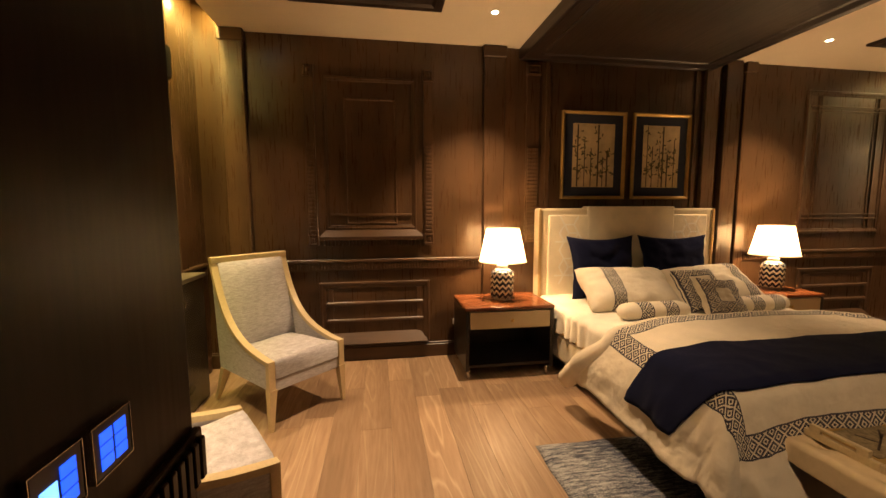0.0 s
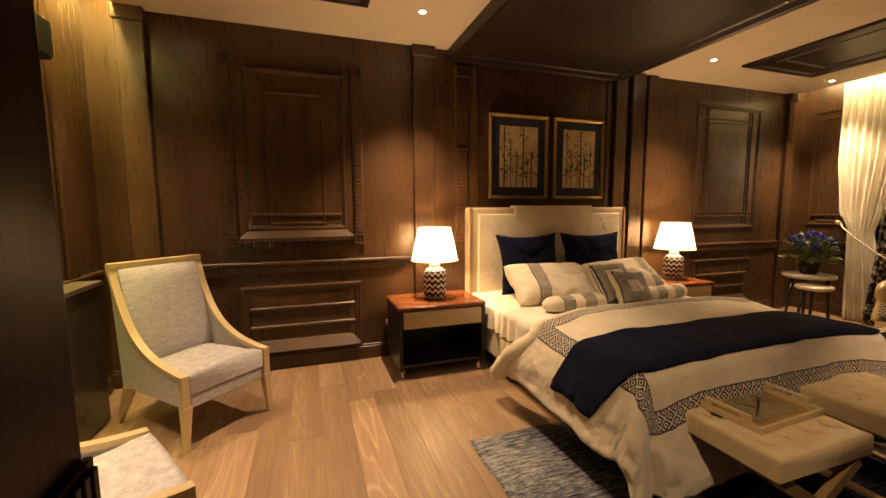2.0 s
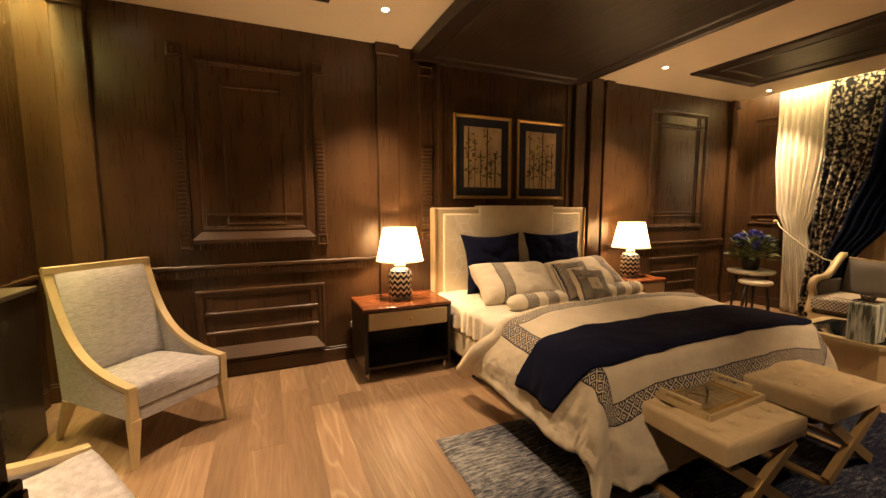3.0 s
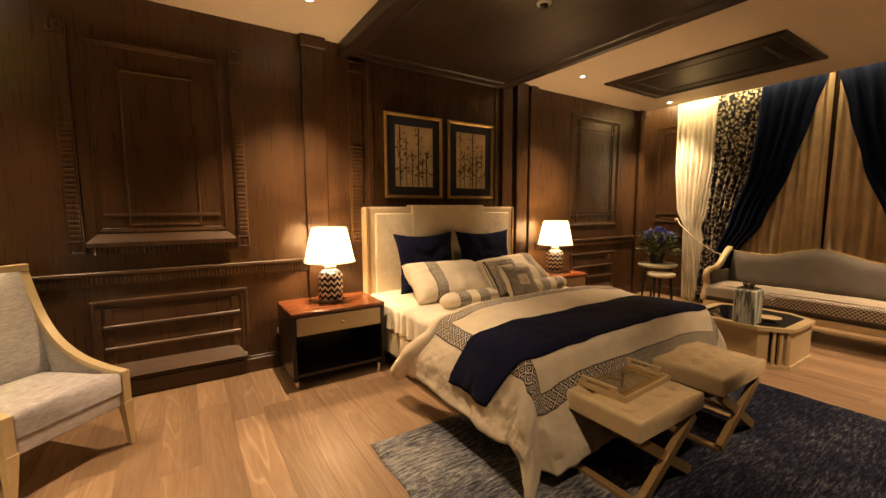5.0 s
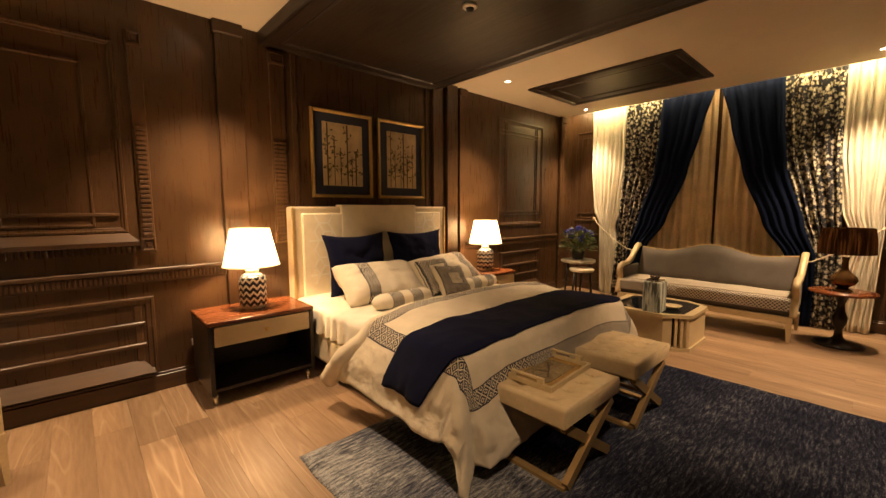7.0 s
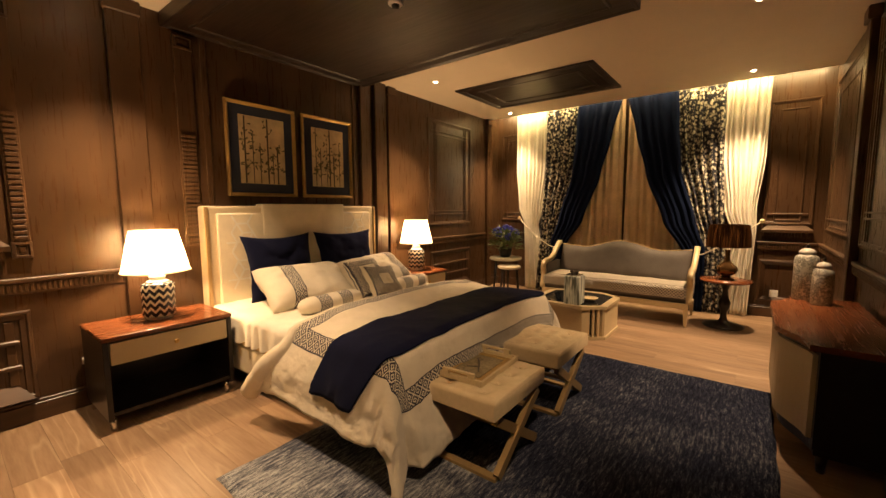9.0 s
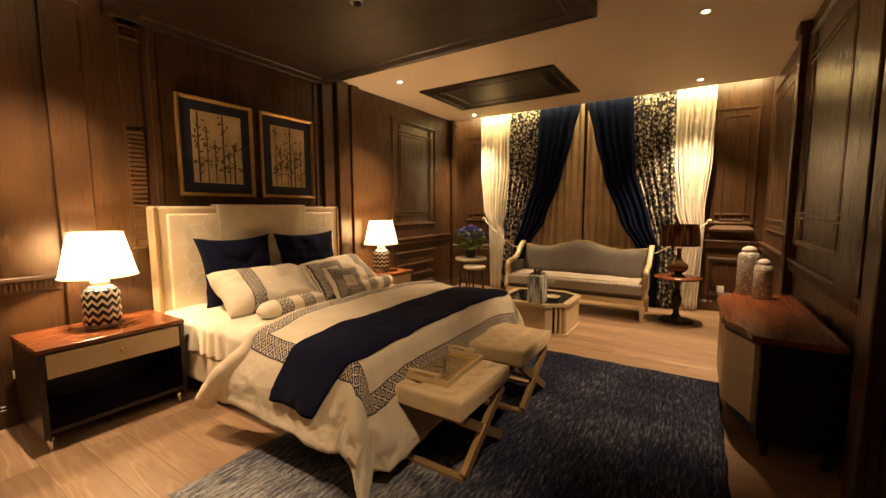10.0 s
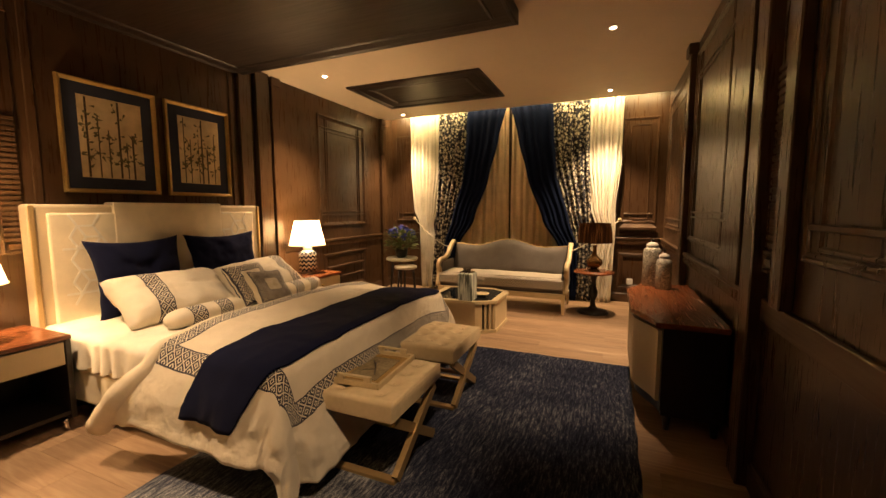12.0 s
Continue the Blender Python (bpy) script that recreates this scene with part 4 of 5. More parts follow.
# ---------------------------------------------------------------- stools and tray
def stool(cx, label):
    t = thing("x_stool", pose(cx, 1.148, 0), label, "stool", "stools at the bed's foot")
    w, d = 0.288, 0.222
    bm = soft_box(-w, w, -d, d, 0.355, 0.447, 0.026, 48, 40)
    dents = [(x, y) for x in (-0.20, -0.067, 0.067, 0.20) for y in (-0.11, 0.11)] + [(x, 0.0) for x in (-0.134, 0.0, 0.134)]
    for v in bm.verts:
        if v.co.z > 0.41:
            near = min((v.co.x - x) ** 2 + (v.co.y - y) ** 2 for x, y in dents)
            v.co.z += 0.006 - 0.020 * math.exp(-near / 0.0011) + 0.003 * noise.noise((v.co.x * 14, v.co.y * 14, cx))
    top = part("cushion", bm, STOOLLEATHER, t, "tufted ivory leather cushion", True)
    for x, y in dents:
        part("button", lathe(bmesh.new(), [(0.010, 0.0), (0.009, 0.004), (0.0, 0.006)], 12, x, y), STOOLLEATHER, top, "", True).matrix_local = pose(0, 0, 0.434)
    part("seat_frame", boxes((-w + 0.03, w - 0.03, -d + 0.03, d - 0.03, 0.330, 0.355), bevel=0.004), CHAMPAGNE, t)
    for y in (-d + 0.03, d - 0.03):
        for s in (-1, 1):
            bm = bmesh.new()
            strip(bm, [(s * -(w - 0.06), y, 0.330), (s * (w - 0.065), y, 0.03)], (-0.018 + 0.004 * s, 0.014 + 0.004 * s), -0.025, 0.025, Vector((0, 1, 0)))
            part("cross_leg", bm, CHAMPAGNE, t)
    for s in (-1, 1):
        part("floor_bar", boxes((s * (w - 0.065) - 0.022, s * (w - 0.065) + 0.022, -d + 0.02, d - 0.01, 0.0, 0.032), bevel=0.004), CHAMPAGNE, t)
    part("stretcher", boxes((-0.012, 0.012, -d + 0.04, d - 0.04, 0.162, 0.186), bevel=0.003), CHAMPAGNE, t)
    return t


stool(1.945, "ivory leather stool with crossed champagne legs, holding a tray")
stool(2.735, "ivory leather stool with crossed champagne legs")
tray = thing("tray", pose(1.98, 1.225, 0.449, 0, 0, 3), "pale wooden serving tray with mirrored base on the stool", "tray")
TRAYART = plain("mottled_mirror_glass", (0.26, 0.20, 0.11), 0.24, 0.15, 55.0, 0.55)
part("base", boxes((-0.22, 0.22, -0.145, 0.145, 0.0, 0.010)), PALEWOOD, tray)
part("glass", boxes((-0.15, 0.15, -0.09, 0.09, 0.0105, 0.0135)), TRAYART, tray, "dark mirrored glass base")
for y in (-0.15, 0.135):
    part("long_side", boxes((-0.225, 0.225, y, y + 0.015, 0.0, 0.030), bevel=0.003), PALEWOOD, tray)
for x in (-0.225, 0.205):
    bm = bmesh.new()
    box(bm, x, x + 0.02, -0.134, 0.134, 0.0, 0.030, 0.003)
    box(bm, x, x + 0.02, -0.10, 0.10, 0.046, 0.058, 0.003)
    for y in (-0.10, 0.06):
        box(bm, x, x + 0.02, y, y + 0.04, 0.028, 0.048, 0.003)
    part("grip", bm, PALEWOOD, tray)
b = moulding(bmesh.new(), pose(0, 0, 0.010), -0.19, 0.19, -0.125, 0.125, [(0, 0), (0, 0.005), (0.03, 0.006), (0.035, 0)], fill=False)
part("inner_border", b, GOLD, tray)
for k, (p, q) in enumerate((((-0.09, -0.05), (0.07, 0.03)), ((0.02, 0.005), (0.09, 0.055)), ((-0.02, -0.02), (-0.05, 0.05)))):
    part("twig_motif", strip(bmesh.new(), [(p[0], p[1], 0.0145), (q[0], q[1], 0.0145)], (-0.0005, 0.0008), -0.004, 0.004, Vector((0, 0, 1))), INK, tray)


# ---------------------------------------------------------------- rug
RUG, tt, bb = material("distressed_rug", 1.0, 0, 0.05)
v = coords(tt, (0.18, 1, 1))
s1 = noise_tex(tt, v, 64.0, 5.0, 0.75)
v2 = coords(tt)
s2 = noise_tex(tt, v2, 1.3, 3.0)
s3 = noise_tex(tt, v2, 160.0, 2.0)
f = math_node(tt, "ADD", math_node(tt, "MULTIPLY", s1, 0.62), math_node(tt, "MULTIPLY", s2, 0.35))
f = math_node(tt, "ADD", f, math_node(tt, "MULTIPLY", s3, 0.30))
sp = tt.nodes.new("ShaderNodeSeparateXYZ")
tt.links.new(v2, sp.inputs[0])
# Paler towards low x: the downlight's pool, painted into the rug's colour.
lit_end = math_node(tt, "ADD", math_node(tt, "MULTIPLY", sp.outputs[0], -0.9), math_node(tt, "MULTIPLY", s2, 1.2))
lit_end.node.use_clamp = False
mr = node(tt, "ShaderNodeMapRange")
mr.inputs[1].default_value, mr.inputs[2].default_value, mr.inputs[3].default_value, mr.inputs[4].default_value = -1.1, -0.3, 0.0, 0.13
tt.links.new(lit_end, mr.inputs[0])
f = math_node(tt, "ADD", f, mr.outputs[0])
tt.links.new(ramp(tt, f, [(0.54, (0.008, 0.009, 0.019)), (0.66, (0.028, 0.033, 0.057)), (0.745, (0.125, 0.13, 0.15)), (0.87, (0.42, 0.42, 0.42))]), bb.inputs["Base Color"])
bump(tt, bb, math_node(tt, "ADD", s1, s3), 0.6, 0.01)
bm = bmesh.new()
RX0, RX1, RY0, RY1 = 0.88, 3.785, -0.172, 2.10


def rug_fn(a, c):
    e = min(a, 1 - a, c, 1 - c)
    return RX0 + (RX1 - RX0) * a + 0.004 * math.sin(c * 40), RY0 + (RY1 - RY0) * c + 0.004 * math.sin(a * 50), 0.004 + 0.010 * min(1, e * 60) + 0.002 * noise.noise((a * 9, c * 9, 0))


rug = part("rug", grid(bm, rug_fn, 80, 64), RUG, None, smooth=True)
tagged(rug, "distressed navy and grey rug under the bed and stools", "rug")
rug.modifiers.new("thickness", "SOLIDIFY").thickness = 0.004


# ---------------------------------------------------------------- sofa
DOTS, tt, bb = material("dotted_seat_weave", 0.85, 0, 0.2)
v = coords(tt)
sp = tt.nodes.new("ShaderNodeSeparateXYZ")
tt.links.new(v, sp.inputs[0])
k = math.pi / 0.036
a = math_node(tt, "SINE", math_node(tt, "MULTIPLY", math_node(tt, "ADD", sp.outputs[1], math_node(tt, "ADD", sp.outputs[2], sp.outputs[0])), k))
c = math_node(tt, "SINE", math_node(tt, "MULTIPLY", math_node(tt, "SUBTRACT", sp.outputs[1], math_node(tt, "ADD", sp.outputs[2], sp.outputs[0])), k))
dd = math_node(tt, "GREATER_THAN", math_node(tt, "ABSOLUTE", math_node(tt, "MULTIPLY", a, c)), 0.45)
tt.links.new(mixed(tt, dd, (0.58, 0.52, 0.42), (0.06, 0.055, 0.06)), bb.inputs["Base Color"])
bump(tt, bb, noise_tex(tt, v, 300.0, 2.0), 0.3, 0.005)

sofa = thing("sofa", pose(5.30, 1.405, 0), "grey camelback sofa with pale gilded scroll arms before the curtains", "sofa")
HY = 0.885
part("front_rail", boxes((0.0, 0.045, -HY, HY, 0.20, 0.265), bevel=0.008), PALEWOOD, sofa)
part("seat_base", boxes((0.03, 0.60, -HY + 0.02, HY - 0.02, 0.21, 0.324), bevel=0.01), GREYSOFA, sofa)
bm = soft_box(-0.015, 0.55, -HY + 0.03, HY - 0.03, 0.325, 0.447, 0.03, 14, 60)
part("seat_cushion", bm, DOTS, sofa, "seat cushion with a dotted front border", True)
part("seat_top", soft_box(0.085, 0.54, -HY + 0.05, HY - 0.05, 0.440, 0.456, 0.008, 14, 60), GREIGE, sofa, "", True)


def crest(a):
    s = abs(2 * a - 1)
    return 0.80 + 0.105 * (0.5 + 0.5 * math.cos(math.pi * min(1.0, s / 0.62))) + 0.025 * max(0.0, (s - 0.62) / 0.38)


def back_fn(off):
    def fn(a, c):
        z = 0.42 + (crest(a) - 0.42) * c
        return 0.50 + 0.13 * c - off * (1 - (2 * c - 1) ** 6) * (1 - (2 * a - 1) ** 10), (2 * a - 1) * (HY - 0.055), z
    return fn


part("backrest", grid(bmesh.new(), back_fn(0.05), 48, 14), GREYSOFA, sofa, "grey upholstered camelback", True)
part("back_cover", grid(bmesh.new(), lambda a, c: (0.58 + 0.07 * c, (2 * a - 1) * (HY - 0.05), 0.22 + (crest(a) - 0.22) * c), 48, 6), GREYSOFA, sofa)
part("crest_rail", tube(bmesh.new(), [(0.642, (2 * k / 60 - 1) * (HY - 0.05), crest(k / 60) + 0.004) for k in range(61)], 0.009, 10), CHAMPAGNE, sofa, "slim pale gilded crest", True)
for s in (-1, 1):
    path = bezier([(0.66, 0.86), (0.50, 0.82), (0.42, 0.62), (0.24, 0.63)], 14) + bezier([(0.24, 0.63), (0.04, 0.64), (0.02, 0.56), (0.06, 0.50)], 10)[1:] + bezier([(0.06, 0.50), (0.11, 0.44), (0.03, 0.36), (0.02, 0.26)], 10)[1:]
    part("scroll_arm", strip(bmesh.new(), [(x, 0, z) for x, z in path], (s * HY - 0.03, s * HY + 0.03), -0.022, 0.022, Vector((0, 1, 0))), PALEWOOD, sofa, "pale gilded scroll arm", True)
    part("arm_pad", boxes((0.10, 0.58, s * (HY - 0.02) - 0.02, s * (HY - 0.02) + 0.02, 0.30, 0.60), bevel=0.012), GREYSOFA, sofa)
    for x0, x1 in ((0.03, 0.012), (0.58, 0.64)):
        part("leg", tube(bmesh.new(), [(x0, s * (HY - 0.03), 0.21), (x1, s * (HY - 0.025), 0.0)], [0.036, 0.019], 4), PALEWOOD, sofa)

# ---------------------------------------------------------------- coffee table and vase
table = thing("coffee_table", pose(4.535, 1.54, 0), "chamfered pale wooden coffee table with dark glass top", "coffee table")


def outline(grow, z):
    a, c, d, e = 0.255, 0.39 + grow, 0.39 + grow, 0.20
    return [Vector((x, y, z)) for x, y in ((-a, -c), (a, -c), (d, -e), (d, e), (a, c), (-a, c), (-d, e), (-d, -e))]


def block(pts, z0, z1):
    bm = bmesh.new()
    lo, hi = [bm.verts.new((p.x, p.y, z0)) for p in pts], [bm.verts.new((p.x, p.y, z1)) for p in pts]
    for j in range(len(pts)):
        n = (j + 1) % len(pts)
        bm.faces.new((lo[j], lo[n], hi[n], hi[j]))
    bm.faces.new(lo)
    bm.faces.new(hi)
    return bm


for k in range(8):
    o, i = outline(0.0, 0), outline(-0.03, 0)
    p, q, pi_, qi = o[k], o[(k + 1) % 8], i[k], i[(k + 1) % 8]
    spans = [(0.0, 0.10), (0.22, 0.32), (0.44, 0.54), (0.66, 1.0)] if k in (1, 3, 5) else [(0.0, 0.34), (0.46, 0.56), (0.68, 0.78), (0.90, 1.0)] if k == 7 else [(0.0, 1.0)]
    for f0, f1 in spans:
        part("slat" if len(spans) > 1 else "side_panel", block([p.lerp(q, f0), p.lerp(q, f1), pi_.lerp(qi, f1), pi_.lerp(qi, f0)], 0.035, 0.325), PALEWOOD, table)
for name, z0, z1, g in (("plinth", 0.0, 0.034, 0.014), ("rim", 0.326, 0.358, 0.020)):
    bm = bmesh.new()
    rings = [[bm.verts.new(v) for v in outline(gg, z)] for gg, z in ((g, z0), (g, z1), (g - 0.07, z1), (g - 0.07, z0))]
    for r in range(4):
        for j in range(8):
            n = (j + 1) % 8
            bm.faces.new((rings[r][j], rings[r][n], rings[(r + 1) % 4][n], rings[(r + 1) % 4][j]))
    part(name, bm, PALEWOOD, table)
DARKGLASS = plain("dark_glass_top", (0.012, 0.013, 0.014), 0.04, 0, 20.0, 0.1, 0.0)
part("glass_top", block(outline(-0.048, 0), 0.338, 0.355), DARKGLASS, table, "dark reflective glass top")
part("inner_core", block(outline(-0.10, 0), 0.036, 0.324), EBONY, table)

VASEMAT, tt, bb = material("streaked_vase_glaze", 0.3)
v = coords(tt, (1, 1, 0.12))
tt.links.new(ramp(tt, noise_tex(tt, v, 42.0, 4.0), [(0.42, (0.10, 0.11, 0.09)), (0.5, (0.38, 0.42, 0.38)), (0.62, (0.66, 0.68, 0.60))]), bb.inputs["Base Color"])
vase = thing("vase", pose(4.22, 1.455, 0.3585), "square pale glass vase with streaked pattern on the table", "vase")
part("body", boxes((-0.085, 0.085, -0.085, 0.085, 0.0, 0.30), bevel=0.012), VASEMAT, vase)
part("lip", boxes((-0.07, 0.07, -0.07, 0.07, 0.30, 0.315), bevel=0.005), CHROME, vase)
b = bmesh.new()
for k in range(7):
    a = k * 0.9
    tube(b, [(0.01 * math.cos(a), 0.01 * math.sin(a), 0.305), (0.03 * math.cos(a), 0.03 * math.sin(a), 0.335), (0.045 * math.cos(a), 0.045 * math.sin(a), 0.35)], [0.008, 0.012, 0.006], 6)
part("dried_buds", b, INK, vase)
dish = part("dish", lathe(bmesh.new(), [(0.03, 0.0), (0.05, 0.004), (0.085, 0.03), (0.088, 0.032), (0.08, 0.026), (0.0, 0.008)], 24), PALEWOOD, None, smooth=True)
dish.matrix_world = pose(4.45, 1.36, 0.3585)
tagged(dish, "shallow pale dish on the glass table", "dish")

# ---------------------------------------------------------------- side table with lamp
side = thing("side_table", pose(5.62, 0.20, 0), "round reddish pedestal side table by the sofa", "side table")
part("top", lathe(bmesh.new(), [(0.0, 0.515), (0.22, 0.515), (0.25, 0.525), (0.255, 0.535), (0.25, 0.545), (0.0, 0.546)], 40), REDWOOD, side, "round polished top", True)
part("pedestal", lathe(bmesh.new(), [(0.20, 0.0), (0.205, 0.012), (0.16, 0.03), (0.06, 0.05), (0.035, 0.09), (0.030, 0.16), (0.055, 0.22), (0.06, 0.28), (0.035, 0.34), (0.028, 0.42), (0.05, 0.48), (0.12, 0.514)], 32), EBONY, side, "turned black pedestal", True)
DARKSHADE, tt, bb = material("dark_pleated_shade", 0.8)
tt.nodes.remove(bb)
tr = node(tt, "ShaderNodeBsdfTranslucent", Color=(0.30, 0.13, 0.05, 1))
df = node(tt, "ShaderNodeBsdfDiffuse", Color=(0.030, 0.016, 0.009, 1))
mx = node(tt, "ShaderNodeMixShader", Fac=0.85)
wv = noise_tex(tt, coords(tt, (1, 1, 0.03)), 34.0, 3.0)
tt.links.new(ramp(tt, wv, [(0.46, (0.985,) * 3), (0.66, (0.80,) * 3)]), mx.inputs[0])
tt.links.new(tr.outputs[0], mx.inputs[1])
tt.links.new(df.outputs[0], mx.inputs[2])
tt.links.new(mx.outputs[0], tt.nodes["Material Output"].inputs[0])
BRONZE = plain("bronze_glass", (0.22, 0.12, 0.045), 0.12, 0.7, 20.0, 0.2)
lamp = thing("table_lamp", pose(5.62, 0.20, 0.546), "bronze lamp with dark pleated shade on the side table", "lamp")
part("base", lathe(bmesh.new(), [(0.075, 0), (0.075, 0.015), (0.05, 0.025), (0.04, 0.04)], 28), BRONZE, lamp, "", True)
part("body", lathe(bmesh.new(), [(0.04, 0.04), (0.085, 0.07), (0.105, 0.11), (0.095, 0.15), (0.055, 0.185), (0.03, 0.22), (0.022, 0.30), (0.03, 0.34)], 32), BRONZE, lamp, "rounded bronze glass body", True)
bm = bmesh.new()
n = 120
rows = [[bm.verts.new(((r + 0.007 * (k % 2)) * math.cos(2 * math.pi * k / n), (r + 0.007 * (k % 2)) * math.sin(2 * math.pi * k / n), z)) for k in range(n)] for r, z in ((0.205, 0.375), (0.200, 0.50), (0.180, 0.625))]
for p, q in zip(rows, rows[1:]):
    for k in range(n):
        bm.faces.new((p[k], p[(k + 1) % n], q[(k + 1) % n], q[k]))
part("shade", bm, DARKSHADE, lamp, "dark brown pleated shade")

# ---------------------------------------------------------------- nest tables with flowers
MARBLE = plain("pale_stone_top", (0.62, 0.56, 0.44), 0.3, 0, 14.0, 0.15)


def nest_table(x, y, h, r, label):
    t = thing("nest_table", pose(x, y, 0), label, "side table", "nest of side tables")
    part("top", lathe(bmesh.new(), [(0.0, h - 0.045), (r - 0.02, h - 0.045), (r, h - 0.03), (r, h - 0.008), (r - 0.01, h), (0.0, h)], 36), MARBLE, t, "pale round top", True)
    for k in range(3):
        a = 0.6 + k * 2 * math.pi / 3
        part("leg", tube(bmesh.new(), [(0.70 * r * math.cos(a), 0.70 * r * math.sin(a), h - 0.045), (0.92 * r * math.cos(a), 0.92 * r * math.sin(a), 0.0)], [0.019, 0.012], 8), EBONY, t, "", True)
    return t


nest_table(5.62, 3.04, 0.60, 0.25, "round side table with pale top holding flowers")
nest_table(5.40, 2.86, 0.505, 0.17, "smaller round side table with dark legs")
flowers = thing("flower_pot", pose(5.62, 3.05, 0.60), "dark pot of blue hydrangeas and green leaves", "plant")
part("pot", lathe(bmesh.new(), [(0.07, 0.0), (0.085, 0.02), (0.10, 0.10), (0.105, 0.14), (0.095, 0.142), (0.085, 0.12), (0.0, 0.12)], 28), EBONY, flowers, "dark round pot", True)
LEAF = plain("green_leaf", (0.12, 0.17, 0.055), 0.5, 0, 40.0, 0.4)
PETAL = plain("blue_petal", (0.030, 0.040, 0.36), 0.6, 0, 60.0, 0.4)
WHITEPETAL = plain("cream_petal", (0.55, 0.52, 0.40), 0.6, 0, 60.0, 0.2)
rnd = random.Random(11)


def leaf_clump(n, spread, mat, name, size, zlo, zhi):
    bm = bmesh.new()
    for _ in range(n):
        th, rr = rnd.uniform(0, 2 * math.pi), spread * math.sqrt(rnd.random())
        c = Vector((rr * math.cos(th), rr * math.sin(th), rnd.uniform(zlo, zhi)))
        d = Vector((math.cos(th) + rnd.uniform(-0.6, 0.6), math.sin(th) + rnd.uniform(-0.6, 0.6), rnd.uniform(-0.3, 0.9))).normalized()
        s = d.cross(Vector((rnd.uniform(-0.3, 0.3), rnd.uniform(-0.3, 0.3), 1))).normalized()
        up = s.cross(d)
        ln = size * rnd.uniform(0.6, 1.2)
        vs = [bm.verts.new(c + p) for p in (Vector(), d * ln * 0.4 + s * ln * 0.24 + up * ln * 0.08, d * ln, d * ln * 0.4 - s * ln * 0.24 + up * ln * 0.08)]
        bm.faces.new(vs[:3])
        bm.faces.new((vs[0], vs[2], vs[3]))
    return part(name, bm, mat, flowers, kind="stuff")


leaf_clump(260, 0.21, LEAF, "foliage", 0.12, 0.12, 0.40)
for x, y, z, r in ((-0.15, 0.03, 0.37, 0.055), (-0.10, 0.13, 0.40, 0.05), (0.02, -0.06, 0.43, 0.06), (0.10, 0.05, 0.45, 0.06), (0.04, 0.14, 0.42, 0.05), (0.15, -0.05, 0.40, 0.05), (-0.06, -0.08, 0.34, 0.045), (-0.14, -0.12, 0.32, 0.05), (0.09, -0.15, 0.38, 0.05)):
    bm = bmesh.new()
    for _ in range(70):
        d = Vector((rnd.gauss(0, 1), rnd.gauss(0, 1), rnd.gauss(0.3, 1))).normalized()
        c = Vector((x, y, z)) + d * r * rnd.uniform(0.75, 1.05)
        s = d.orthogonal().normalized()
        q = d.cross(s)
        k = r * 0.28
        bm.faces.new([bm.verts.new(c + k * (math.cos(a) * s + math.sin(a) * q) + d * 0.004 * (j % 2)) for j, a in enumerate((0, 1.57, 3.14, 4.71))])
    part("blossom", bm, PETAL, flowers, "deep blue hydrangea head")
leaf_clump(95, 0.19, WHITEPETAL, "small_blossoms", 0.045, 0.28, 0.42)


# ---------------------------------------------------------------- curtains
def smooth_rows(rows, z):
    for (z0, a0, c0), (z1, a1, c1) in zip(rows, rows[1:]):
        if z <= z0 and z >= z1:
            k = (z0 - z) / (z0 - z1)
            k = k * k * (3 - 2 * k) * 0.5 + k * 0.5
            return a0 + (a1 - a0) * k, c0 + (c1 - c0) * k
    return rows[-1][1:]


def curtain(name, rows, x0, amp, folds, mat, label, flip=False, seed=0.0):
    z1, z0 = rows[0][0], rows[-1][0]
    wide = abs(rows[0][1] - rows[0][2])

    def fn(a, c):
        z = z1 + (z0 - z1) * c
        l, r = smooth_rows(rows, z)
        y = l + (r - l) * a
        g = max(0.35, abs(r - l) / wide)
        ph = 2 * math.pi * folds * a + seed + 0.5 * math.sin(a * 7 + seed)
        x = x0 + amp * g * math.sin(ph) + 0.008 * noise.noise((a * 9, z * 1.5, seed))
        y += 0.010 * math.cos(ph * 0.5 + z) * g
        if flip:
            y = 2.995 - y
        return x, y, z
    ob = part(name, grid(bmesh.new(), fn, folds * 12, 44), mat, None, smooth=True)
    ob.modifiers.new("thickness", "SOLIDIFY").thickness = 0.003
    return tagged(ob, label, "curtain", "window curtains")


